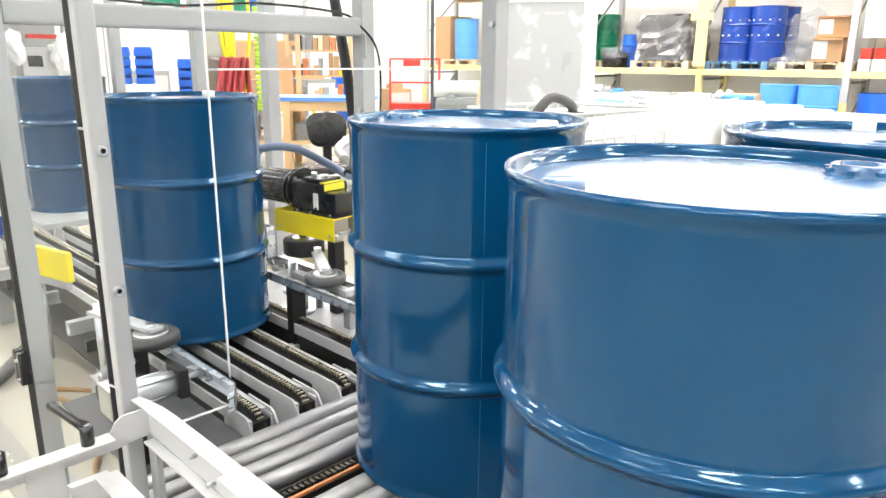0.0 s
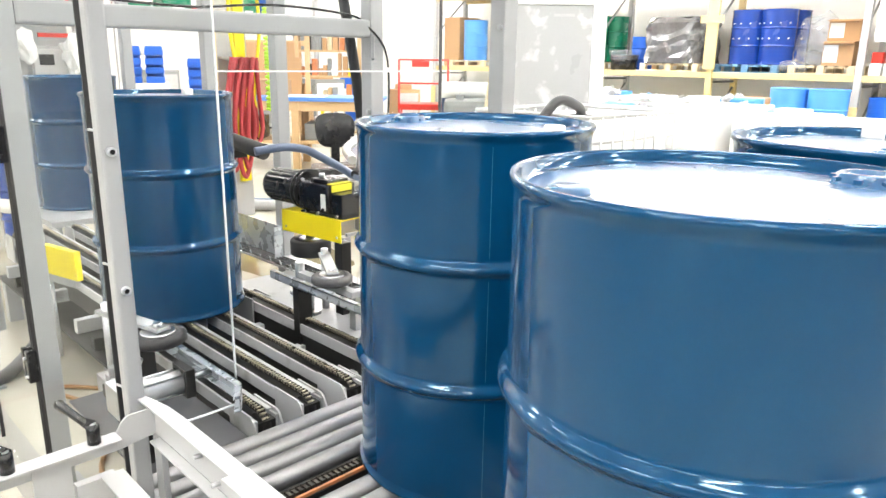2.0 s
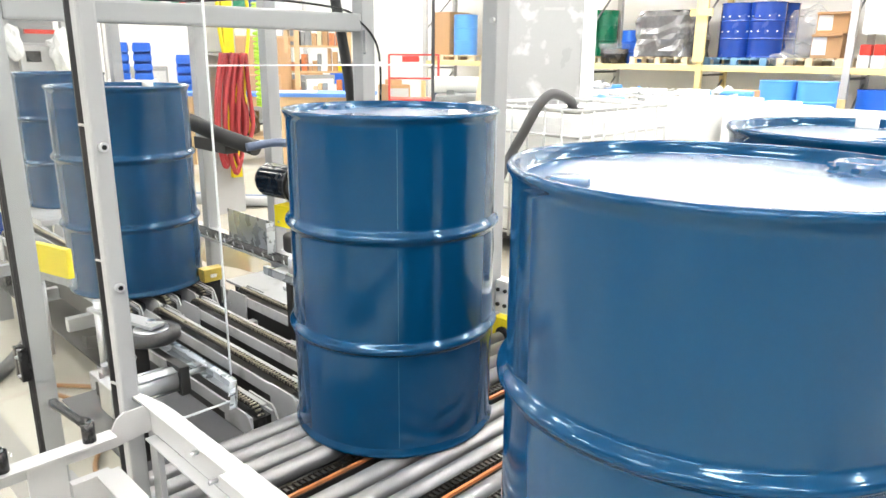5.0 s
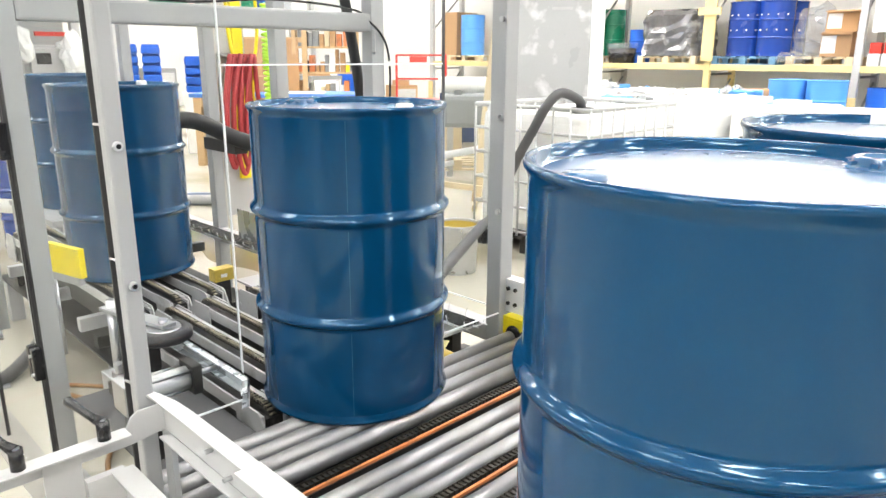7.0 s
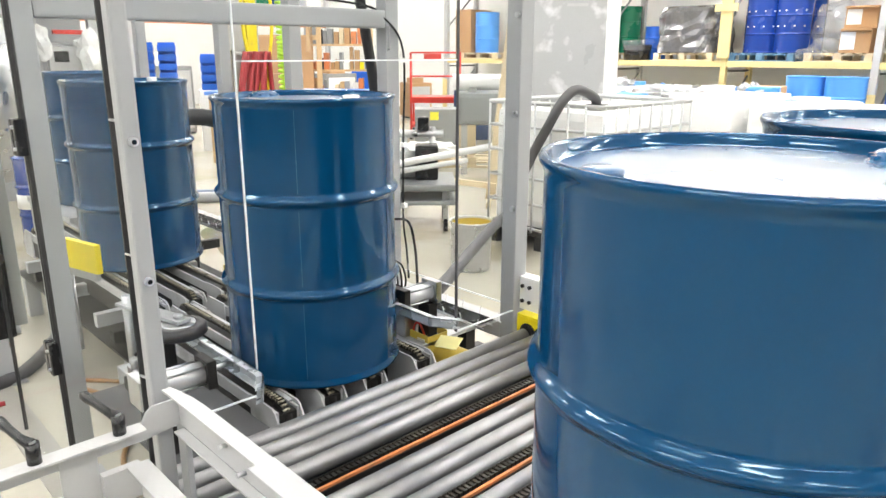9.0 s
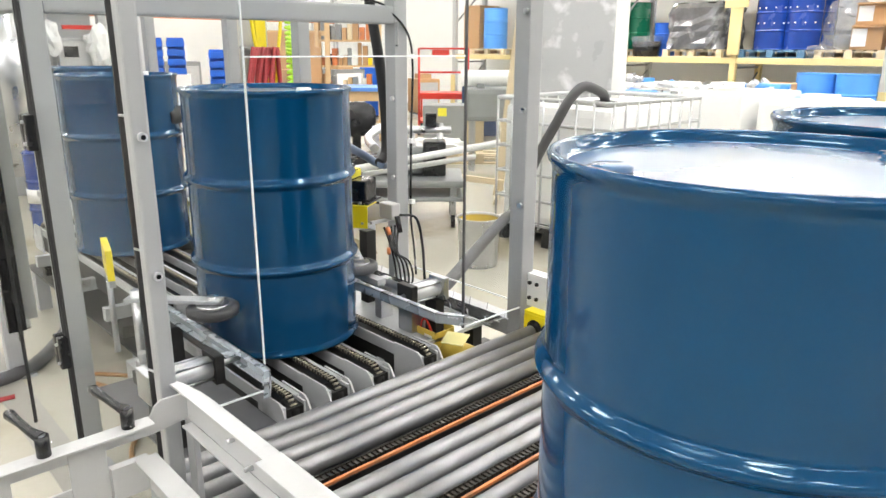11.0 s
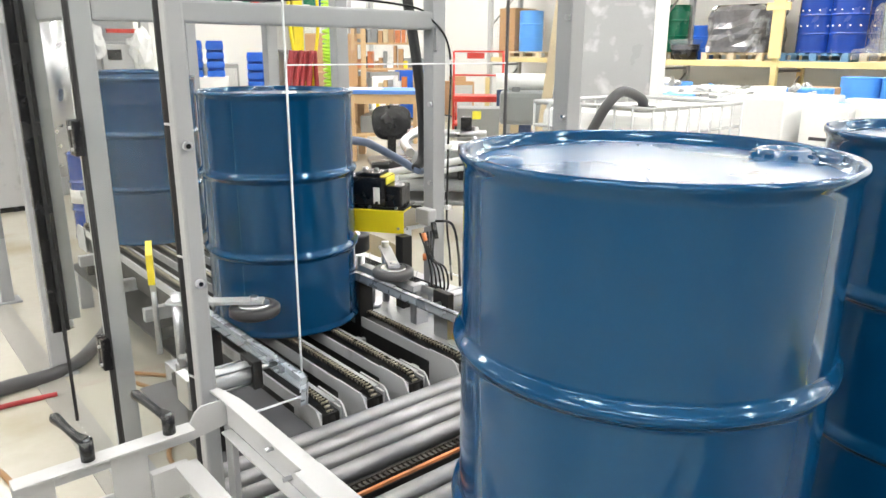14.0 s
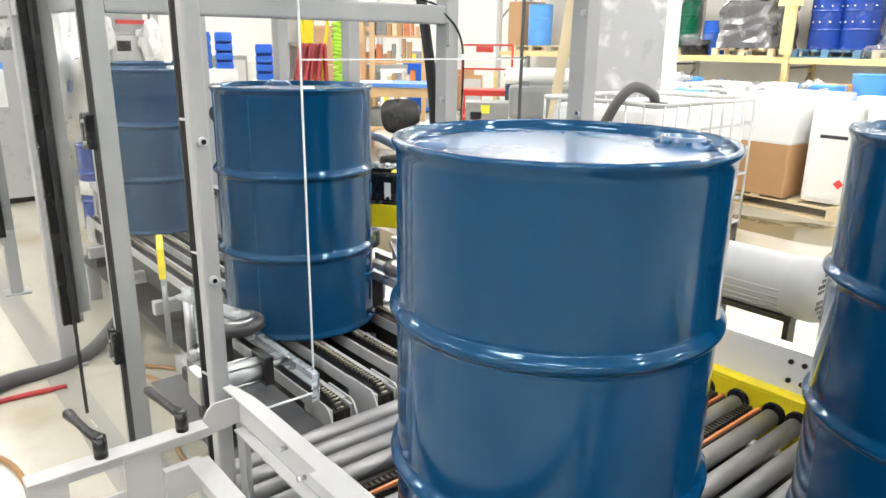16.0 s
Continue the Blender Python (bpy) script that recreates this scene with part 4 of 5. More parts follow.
part("foot", B((1.66, 1.72, 3.87, 3.95, 0.25, 0.44)), DARK_STEEL, yp)
# swinging yellow guard on the near side
near_guard = thing("swing_guard", "yellow guard box on a grey swing arm behind the clear door", "guard", at=pose(0.74, 2.62, 0))
part("guard", B((-0.011, 0.011, -0.10, 0.10, 0.745, 0.85), bevel=0.002), YELLOW, near_guard)
part("arm", B((-0.008, 0.012, -0.08, 0.14, 0.715, 0.744), bevel=0.002), PAINT_GREY, near_guard)
part("shaft", C(((0.0, 0.09, 0.42), (0.0, 0.09, 0.715), 0.010)), STEEL, near_guard)
for (a, b, c2) in (((0.66, 1.9, 0.0), (0.70, 2.3, 0.30), (0.64, 3.2, 0.42)),):
    hs = thing("floor_hose", "brown air hose looped on the floor inside the machine", "hose")
    part("run", S([(0.70, 1.75, 0.012), (0.80, 2.1, 0.012), (0.75, 2.5, 0.012), (0.95, 2.9, 0.012), (0.8, 3.4, 0.012), (1.1, 3.0, 0.012), (1.0, 2.3, 0.012), (0.8, 1.9, 0.012)], 0.010, 8), BROWN_HOSE, hs)
hs = thing("floor_hose", "yellow hose coiled on the floor outside the machine", "hose")
part("run", S([(0.05, 2.2, 0.012), (0.25, 2.5, 0.012), (0.2, 2.9, 0.012), (-0.1, 3.0, 0.012), (-0.3, 2.8, 0.012)], 0.011, 8), BROWN_HOSE, hs)
hs = thing("floor_hose", "thick grey hose lying across the floor", "hose")
part("run", S([(-0.6, 3.35, 0.035), (-0.1, 3.42, 0.035), (0.35, 3.5, 0.035), (0.75, 3.65, 0.035), (1.3, 4.4, 0.2), (1.6, 4.9, 0.26)], 0.033, 12), GREY_RUBBER, hs)
hs = thing("floor_hose", "red air hose lying beside the thick grey hose", "hose")
part("run", S([(-0.6, 3.25, 0.012), (-0.1, 3.32, 0.012), (0.3, 3.36, 0.012), (0.55, 3.34, 0.012)], 0.012, 8), RED_HOSE, hs)

# ---- beyond the machine ----
def pallet(x, y, rz=0, w=1.2, d=1.0, m=PALE_WOOD, z=0.0, label="raw softwood pallet with slatted deck"):
    p = thing("pallet", label, "pallet", "pallets", at=pose(x, y, z, 0, 0, rz))
    for k in range(7):
        xx = -w / 2 + 0.05 + k * (w - 0.1) / 6
        part("deck_board", B((xx - 0.05, xx + 0.05, -d / 2, d / 2, 0.115, 0.135)), m, p)
    for yy in (-d / 2 + 0.04, 0, d / 2 - 0.04):
        part("top_bearer", B((-w / 2, w / 2, yy - 0.04, yy + 0.04, 0.098, 0.114)), m, p)
        for xx in (-w / 2 + 0.06, 0, w / 2 - 0.06):
            part("block", B((xx - 0.055, xx + 0.055, yy - 0.04, yy + 0.04, 0.0195, 0.0975)), m, p)
        part("base_board", B((-w / 2, w / 2, yy - 0.045, yy + 0.045, 0.0, 0.019)), m, p)
    return p


def simple_drum(label, x, y, z, m, r=0.29, h=0.88, name="steel_drum", band=None, group="stored drums"):
    d = thing(name, label, "drum", group, at=pose(x, y, z))
    part("shell", drum_shell(r - 0.01, r - 0.002, r, h, 40), m, d)
    part("lid", drum_lid(r - 0.002, h, 40), m, d)
    if band:
        part("label_band", C(((0, 0, h * 0.42), (0, 0, h * 0.58), r - 0.006), seg=40), band, d, "white label band")
    return d


# IBC tote with its cage
ibc = thing("tote_tank", "white plastic tote tank in a galvanised tube cage", "tank")
bx0, bx1, by0, by1 = 4.2, 5.4, 2.80, 3.86
part("bottle", B((bx0 + 0.03, bx1 - 0.03, by0 + 0.03, by1 - 0.03, 0.16, 1.09), bevel=0.07), WHITE_PLASTIC, ibc, "white translucent plastic bottle")
for z in (0.17, 0.36, 0.56, 0.76, 0.95, 1.13):
    bm = bmesh.new()
    sweep(bm, [(bx0, by0, z), (bx1, by0, z), (bx1, by1, z), (bx0, by1, z)], 0.011 if z < 1 else 0.017, 8, closed=True)
    part("cage_hoop", bm, GALV, ibc)
for k in range(9):
    x = bx0 + k * (bx1 - bx0) / 8
    for y in (by0 - 0.006, by1 + 0.006):
        part("cage_bar", C(((x, y, 0.14), (x, y, 1.13), 0.009), seg=8), GALV, ibc)
for k in range(1, 7):
    y = by0 + k * (by1 - by0) / 7
    for x in (bx0 - 0.006, bx1 + 0.006):
        part("cage_bar", C(((x, y, 0.14), (x, y, 1.13), 0.009), seg=8), GALV, ibc)
part("pallet_base", B((bx0, bx1, by0, by1, 0.11, 0.15), (bx0, bx1, by0, by0 + 0.1, 0, 0.11), (bx0, bx1, by1 - 0.1, by1, 0, 0.11), (bx0, bx1, 3.28, 3.38, 0, 0.11), bevel=0.004), BLACK, ibc)
part("filler_cap", C(((4.48, 3.06, 1.09), (4.48, 3.06, 1.13), 0.09), seg=24), BLACK, ibc)
hose = thing("suction_hose", "thick dark grey suction hose arching out of the tote tank", "hose")
part("run", S([(4.48, 3.06, 1.12), (4.40, 3.04, 1.19), (4.24, 3.08, 1.24), (4.13, 3.12, 1.15), (4.09, 3.2, 0.98), (4.06, 3.32, 0.75), (4.0, 3.4, 0.50), (3.85, 3.35, 0.36), (3.5, 3.15, 0.37), (3.0, 2.9, 0.32), (2.65, 2.72, 0.28), (2.4, 2.62, 0.24), (2.15, 2.5, 0.30)], 0.036, 14), GREY_RUBBER, hose)
part("tape", B((3.90, 4.02, 3.36, 3.44, 0.40, 0.52)), LABEL_YELLOW, hose, "pale yellow tape")
pail = thing("pail", "open grey steel pail with a yellow lined rim", "pail", at=pose(3.52, 3.40, 0))
bm = bmesh.new()
lathe(bm, [(0.0, 0.0), (0.135, 0.0), (0.137, 0.02), (0.15, 0.34), (0.156, 0.345), (0.156, 0.352), (0.146, 0.352), (0.144, 0.34), (0.131, 0.02), (0.0, 0.012)], 36)
part("body", bm, STEEL, pail)
bm = bmesh.new()
lathe(bm, [(0.1435, 0.335), (0.1385, 0.22), (0.0, 0.22)], 36)
part("residue", bm, GOLD, pail, "yellow liquid residue inside")

# leaning display board behind the tote
bd = thing("display_board", "tall grey faced board in a white frame standing on the floor", "board", at=pose(5.75, 4.35, 0, -5, 0, -52))
part("face", B((-0.40, 0.40, -0.01, 0.01, 0.55, 2.35), bevel=0.002), SKIN, bd)
part("frame", B((-0.47, -0.40, -0.03, 0.03, 0.0, 2.45), bevel=0.004), WHITE_PAINT, bd)
part("frame", B((0.40, 0.53, -0.03, 0.03, 0.0, 2.45), bevel=0.004), WHITE_PAINT, bd)
part("frame", B((-0.40, 0.40, -0.03, 0.03, 2.05, 2.17), bevel=0.004), WHITE_PAINT, bd)
part("frame", B((-0.40, 0.40, -0.03, 0.03, 0.45, 0.55), bevel=0.004), WHITE_PAINT, bd)
part("print", B((0.02, 0.22, -0.014, -0.0105, 1.94, 1.965)), PAINT_PALE, bd, "small pale blue printed line")
wf = thing("timber_frame", "raw timber frame leaning beside the board", "frame", at=pose(5.45, 5.0, 0, 0, 6, -50))
part("stud", B((-0.05, 0.05, -0.02, 0.02, 0, 2.4), bevel=0.002), PALE_WOOD, wf)
part("brace", B((-0.55, 0.05, -0.06, -0.022, 0.12, 0.18)), PALE_WOOD, wf)
part("brace", B((-0.02, 0.02, -0.5, -0.022, 0.0, 0.06)), PALE_WOOD, wf)

# pump cart
cart = thing("pump_cart", "grey plastic cart on castors with pumps and pipes", "cart", at=pose(4.05, 4.75, 0, 0, 0, -42))
part("deck", B((-0.6, 0.45, -0.35, 0.35, 0.36, 0.42), (-0.6, 0.45, -0.35, 0.35, 0.24, 0.28), bevel=0.02), GREY_TANK, cart)
for x in (-0.5, 0.36):
    for y in (-0.28, 0.28):
        part("post", B((x - 0.03, x + 0.03, y - 0.03, y + 0.03, 0.27, 0.37)), GREY_TANK, cart)
        part("castor", C(((x - 0.018, y, 0.06), (x + 0.018, y, 0.06), 0.06), seg=20), BLACK, cart)
        part("fork", B((x - 0.024, x + 0.024, y - 0.02, y + 0.02, 0.10, 0.25)), STEEL, cart)
part("pump", C(((-0.3, 0, 0.54), (0.1, 0, 0.54), 0.12), seg=24), GREY_TANK, cart)
part("pump_head", B((0.1, 0.3, -0.12, 0.12, 0.42, 0.72), bevel=0.02), BLACK, cart)
part("manifold", C(((-0.35, 0.1, 0.80), (0.35, 0.1, 0.80), 0.035), ((0.0, 0.1, 0.42), (0.0, 0.1, 0.80), 0.03), ((0.25, 0.1, 0.42), (0.25, 0.1, 0.86), 0.03)), STEEL, cart)
part("valve", B((0.12, 0.22, 0.04, 0.16, 0.83, 0.95), bevel=0.01), BLACK, cart)
part("white_pipe", C(((-0.55, -0.3, 0.50), (0.75, -0.32, 0.74), 0.03), ((-0.4, -0.25, 0.46), (0.55, -0.28, 0.62), 0.022)), WHITE_PLASTIC, cart)
bh = thing("supply_hose", "blue grey ribbed hose with chrome couplings", "hose")
part("run", S([(1.62, 2.80, 1.10), (1.74, 2.76, 1.115), (1.84, 2.75, 1.10), (1.89, 2.75, 1.08), (2.02, 2.72, 1.005), (2.06, 2.68, 0.97), (2.05, 2.60, 0.965), (2.0, 2.56, 0.98)], 0.019, 14), BLUE_HOSE, bh)
part("coupling", S([(2.84, 3.70, 0.86), (2.98, 3.95, 0.90), (3.2, 4.05, 0.96), (3.5, 4.3, 0.97), (3.8, 4.6, 0.86)], 0.03, 12), STEEL, bh, "chrome pipe bend")
dk = thing("duct_hose", "black flexible duct hanging from above down to the pump", "hose")
part("run", S([(1.90, 2.72, 2.6), (1.95, 2.66, 2.1), (2.0, 2.62, 1.70), (2.032, 2.60, 1.45), (2.05, 2.60, 1.33), (2.063, 2.60, 1.21), (2.066, 2.60, 1.09), (2.052, 2.59, 1.02), (2.0, 2.57, 0.985)], 0.0235, 14), RUBBER, dk)
part("hanger", C(((1.90, 2.72, 2.6), (1.90, 2.72, zc), 0.01), seg=6), STEEL, dk)
bk = thing("arm_hose", "black hose arm reaching out from the far post", "hose")
part("run", S([(1.45, 3.62, 1.15), (1.62, 3.70, 1.16), (1.8, 3.72, 1.14), (1.98, 3.70, 1.05), (2.05, 3.45, 1.0)], 0.045, 14), RUBBER, bk)
part("bracket", B((1.98, 2.06, 3.66, 4.03, 0.95, 1.02)), DARK_STEEL, bk)
ch2 = thing("office_chair", "black office chair with rounded backrest", "chair", at=pose(4.13, 5.68, 0, 0, 0, 150))
bm = bmesh.new()
bmesh.ops.create_uvsphere(bm, u_segments=28, v_segments=16, radius=1)
for v in bm.verts:
    cx, cy, cz = v.co
    px = 0.20 * math.copysign(abs(cx) ** 0.6, cx)
    pz = 0.165 * math.copysign(abs(cz) ** 0.7, cz)
    v.co = Vector((px * (0.95 + 0.5 * pz), 0.035 * cy + 1.4 * px * px - 0.15 * pz, 0.83 + pz))
for f in bm.faces:
    f.smooth = True
part("backrest", bm, BLACK, ch2)
part("seat", B((-0.24, 0.24, 0.02, 0.48, 0.44, 0.52), bevel=0.03), BLACK, ch2)
part("back_stem", B((-0.04, 0.04, -0.04, 0.06, 0.40, 0.70)), BLACK, ch2)
part("gas_stem", C(((0, 0.25, 0.1), (0, 0.25, 0.44), 0.025)), BLACK, ch2)
for k in range(5):
    a = math.tau * k / 5
    e = Vector((0.3 * math.cos(a), 0.25 + 0.3 * math.sin(a), 0.06))
    part("leg", C(((0, 0.25, 0.11), e, 0.02), (e, e - Vector((0, 0, 0.06)), 0.025)), BLACK, ch2)

# workbenches and clutter far behind
bench = thing("workbench", "pine workbench with a blue top and clutter shelf", "workbench", at=pose(5.9, 8.6, 0, 0, 0, -44))
part("top", B((-1.6, 1.0, -0.45, 0.45, 0.93, 0.98), bevel=0.004), BENCH_BLUE, bench, "blue bench top")
part("apron", B((-1.55, 0.95, -0.42, -0.38, 0.80, 0.929)), WOOD, bench)
part("shelf", B((-1.5, 0.95, -0.4, 0.4, 0.35, 0.39)), WOOD, bench)
for x in (-1.5, -0.2, 0.9):
    for y in (-0.38, 0.38):
        part("leg", B((x - 0.05, x + 0.05, y - 0.05, y + 0.05, 0.0, 0.93)), WOOD, bench)
for nm, lab, q, m in (("cardboard_box", "brown cardboard box on the bench", (-0.9, -0.4, 0.1, 0.4, 0.981, 1.2), CARD), ("tool_case", "black tool case under the bench", (-1.3, -0.7, -0.3, 0.2, 0.391, 0.70), BLACK),
                      ("tool_case", "dark crate on the bench shelf", (-0.1, 0.5, -0.3, 0.2, 0.391, 0.62), GREY_TANK), ("paper_pile", "white papers on the blue bench top", (-0.6, 0.2, -0.35, 0.0, 0.981, 0.995), LABEL)):
    o = part(nm, B(q, bevel=0.008), m)
    o.matrix_basis = pose(5.9, 8.6, 0, 0, 0, -44)
    tagged(o, lab, "box")
ep = thing("easel_panel", "brown cardboard panel on a wooden easel frame", "easel", at=pose(6.2, 10.2, 0, -6, 0, -40))
part("panel", B((-0.45, 0.45, -0.01, 0.01, 0.7, 1.75)), CARD, ep)
for x in (-0.55, 0.55):
    part("leg", B((x - 0.04, x + 0.04, -0.03, 0.03, 0.0, 1.95)), WOOD, ep)
part("bar", B((-0.55, 0.55, 0.012, 0.04, 1.70, 1.78)), WOOD, ep)
part("badge", C(((0, -0.013, 1.62), (0, -0.011, 1.62), 0.10), seg=20), DEEP_BLUE, ep, "small blue badge")
shelf = thing("tool_shelf", "timber shelf filled with small tools and parts", "shelf", at=pose(7.1, 9.9, 0, 0, 0, -40))
for x in (-0.5, 0.5):
    part("upright", B((x - 0.03, x + 0.03, -0.2, 0.2, 0, 2.0)), WOOD, shelf)
for z in (0.3, 0.75, 1.2, 1.6):
    part("board", B((-0.47, 0.47, -0.2, 0.2, z, z + 0.03)), WOOD, shelf)
rnd = random.Random(5)
MIX = (WOOD, CARD, GREY_TANK, STEEL, ORANGE, BLACK, YELLOW, WHITE_PLASTIC, PALE_WOOD, CARD)
for z in (0.33, 0.78, 1.23, 1.63):
    x = -0.44
    while x < 0.38:
        w = rnd.uniform(0.04, 0.10)
        o = part("tool_box", B((x, x + w, -0.15, 0.1, z, z + rnd.uniform(0.10, 0.36)), bevel=0.006), rnd.choice(MIX))
        o.matrix_basis = pose(7.1, 9.9, 0, 0, 0, -40)
        tagged(o, "small tool or parts box on the timber shelf", "box", "boxes on the timber shelf")
        x += w + rnd.uniform(0.005, 0.025)
rc = thing("platform_cart", "red tube platform cart", "cart", at=pose(9.0, 9.5, 0, 0, 0, -45))
part("deck", B((-0.55, 0.35, -0.35, 0.35, 0.64, 0.74), bevel=0.004), RED, rc)
part("lower_deck", B((-0.55, 0.35, -0.35, 0.35, 0.22, 0.26)), RED, rc)
for x in (-0.53, 0.33):
    for y in (-0.33, 0.33):
        part("upright", C(((x, y, 0.1), (x, y, 1.5 if x > 0 or y < 0 else 0.74), 0.02), seg=8), RED, rc)
        part("wheel", C(((x - 0.02, y, 0.08), (x + 0.02, y, 0.08), 0.08)), RUBBER, rc)
for z in (1.1, 1.5):
    part("rail", C(((-0.53, -0.33, z), (0.33, -0.33, z), 0.016), ((0.33, -0.33, z), (0.33, 0.33, z), 0.016), seg=8), RED, rc)
part("sign", B((-0.3, 0.0, -0.352, -0.348, 1.38, 1.48)), RED, rc, "small red sign plate")
gb = thing("grey_cabinet", "low dark grey metal box with yellow and white labels", "cabinet", at=pose(8.2, 8.55, 0, 0, 0, -43))
part("body", B((-0.5, 0.42, -0.3, 0.3, 0.02, 0.62), bevel=0.01), GREY_TANK, gb)
part("feet", B((-0.48, -0.4, -0.28, 0.28, 0, 0.02), (0.32, 0.4, -0.28, 0.28, 0, 0.02)), BLACK, gb)
part("label_plate", B((-0.26, -0.12, -0.304, -0.3005, 0.45, 0.58)), LABEL_YELLOW, gb, "yellow label")
part("label_plate", B((0.18, 0.28, -0.304, -0.3005, 0.42, 0.54)), LABEL, gb, "white label")
bx = thing("plywood_block", "pale plywood block beside the grey box", "block", at=pose(7.0, 7.05, 0, 0, 0, -43))
part("body", B((-0.02, 0.24, -0.12, 0.12, 0.135, 0.55), bevel=0.004), PALE_WOOD, bx)
pallet(7.15, 6.95, -43, 2.2, 0.9)
wr = thing("white_sack", "crumpled white sack lying on a pallet", "sack", at=pose(6.6, 7.2, 0.135, 0, 0, -43))
bm = bmesh.new()
bmesh.ops.create_icosphere(bm, subdivisions=3, radius=1)
for v in bm.verts:
    v.co = Vector((v.co.x * 0.42, v.co.y * 0.26, (v.co.z + 1) * 0.09)) * (1 + 0.25 * noise.noise(v.co * 3))
part("body", bm, WHITE_PLASTIC, wr)
tk = thing("mixing_tank", "grey horizontal tank on legs with white pipe on top", "tank", at=pose(6.9, 6.2, 0, 0, 0, -45))
part("shell", B((-0.55, 0.55, -0.32, 0.32, 0.62, 1.02), bevel=0.06), GREY_TANK, tk)
part("pipe", C(((-0.6, -0.1, 1.14), (0.55, -0.1, 1.14), 0.10), seg=20), WHITE_PLASTIC, tk)
part("saddle", B((-0.4, -0.3, -0.2, 0.1, 0.98, 1.08), (0.3, 0.4, -0.2, 0.1, 0.98, 1.08)), GREY_TANK, tk)
for x in (-0.45, 0.45):
    for y in (-0.25, 0.25):
        part("leg", B((x - 0.04, x + 0.04, y - 0.04, y + 0.04, 0, 0.64)), STEEL, tk)
bt = thing("waste_bin", "dark blue wheeled bin", "bin", at=pose(9.0, 8.75, 0, 0, 0, -45))
part("body", B((-0.30, 0.30, -0.3, 0.3, 0.05, 1.0), bevel=0.03), mat("navy_plastic", (0.02, 0.04, 0.10), 0.5), bt)
part("lid", B((-0.32, 0.32, -0.32, 0.32, 1.0, 1.06), bevel=0.01), BLACK, bt)
part("wheel", C(((-0.33, 0.25, 0.08), (-0.27, 0.25, 0.08), 0.08), ((0.27, 0.25, 0.08), (0.33, 0.25, 0.08), 0.08)), RUBBER, bt)

# far shelf with one pale drum, blue tote racks, hoses on the left
for (cx, cy, zb) in ((4.53, 11.1, 1.10), (5.37, 10.73, 0.93)):
    st = thing("bin_rack", "white cabinet with stacked blue parts bins", "bin rack", "bin racks", at=pose(cx, cy, 0, 0, 0, -24))
    part("cabinet", B((-0.34, 0.34, -0.25, 0.25, 0.0, zb), bevel=0.01), WHITE_PAINT, st)
    for k in range(4):
        for sx in (-0.16, 0.16):
            part("bin", B((sx - 0.13, sx + 0.13, -0.22, 0.2, zb + 0.135 * k, zb + 0.135 * k + 0.095), (sx - 0.12, sx + 0.12, -0.10, 0.19, zb + 0.135 * k + 0.095, zb + 0.135 * k + 0.134), bevel=0.008), POLY_BLUE, st)
rnd = random.Random(3)
for k in range(7):
    x, y = 3.22 + 0.035 * k, 5.93 + 0.02 * (k % 3)
    zb = rnd.uniform(0.42, 0.72)
    h = thing("air_hose", "dull red air hose hanging in a long loop", "hose", "red hoses")
    w = rnd.uniform(0.05, 0.11)
    part("loop", S([(x, y, 1.50 - 0.03 * (k % 3)), (x - w, y - 0.03, 1.15), (x - w - 0.03, y - 0.04, 0.8), (x - w * 0.3, y, zb), (x + w, y + 0.03, 0.85), (x + w * 0.8, y + 0.04, 1.2), (x + 0.04, y + 0.02, 1.50)], 0.021, 10), RED_HOSE, h)
    part("hook", C(((x, y, 1.47), (x, y + 0.25, 1.50), 0.012), seg=8), STEEL, h)
hy = thing("hose_post", "grey post carrying hoses and a yellow strap", "post")
part("tube", B((3.20, 3.50, 6.17, 6.25, 0, 2.6)), PAINT_PALE, hy)
part("strap", B((3.36, 3.46, 6.12, 6.165, 0.35, 2.55), bevel=0.004), YELLOW, hy, "yellow strap")
part("timber", B((3.06, 3.17, 6.10, 6.165, 0.0, 2.3)), PALE_WOOD, hy)
for k, (xx, tilt) in enumerate(((3.49, 0.06), (3.30, -0.05))):
    o = thing("yellow_cord", "yellow cord hanging beside the hoses", "cord")
    part("run", S([(xx, 6.02, 2.5), (xx + tilt, 6.0, 1.8), (xx - tilt * 0.4, 6.0, 1.2), (xx + tilt * 0.5, 6.02, 0.7)], 0.016, 8), YELLOW, o)
    part("hook", C(((xx, 6.02, 2.5), (xx, 6.2, 2.5), 0.012), seg=8), STEEL, o)
lc2 = thing("coiled_hose", "lime yellow coiled air hose hanging straight down", "hose")
pts = []
for k in range(260):
    a = k * 0.55
    pts.append((3.66 + 0.055 * math.cos(a), 6.0 + 0.055 * math.sin(a), 1.95 - k * 0.0036 + 0.02 * math.sin(k * 0.05)))
bm = bmesh.new()
sweep(bm, pts, 0.014, 6)
part("coil", bm, LIME, lc2)
part("lead", S([(3.7, 6.0, 1.95), (3.66, 6.1, 2.3), (3.5, 6.17, 2.55)], 0.013, 6), LIME, lc2)
wm = thing("steel_vessel", "polished steel vessel standing behind the clear door", "vessel", at=pose(1.55, 7.2, 0))
part("shell", C(((0, 0, 0.4), (0, 0, 2.1), 0.22), ((0, 0, 2.1), (0, 0, 2.25), 0.15), ((-0.15, 0, 0), (-0.15, 0, 0.4), 0.03), ((0.15, 0, 0), (0.15, 0, 0.4), 0.03), seg=28), STEEL, wm)
vl = simple_drum("dark blue canister with a white label band on the floor", 1.49, 6.3, 0.0, DEEP_BLUE, 0.14, 0.70, band=LABEL)
cb = thing("control_cabinet", "light grey control cabinet with a paper sheet", "cabinet", at=pose(0.85, 8.0, 0))
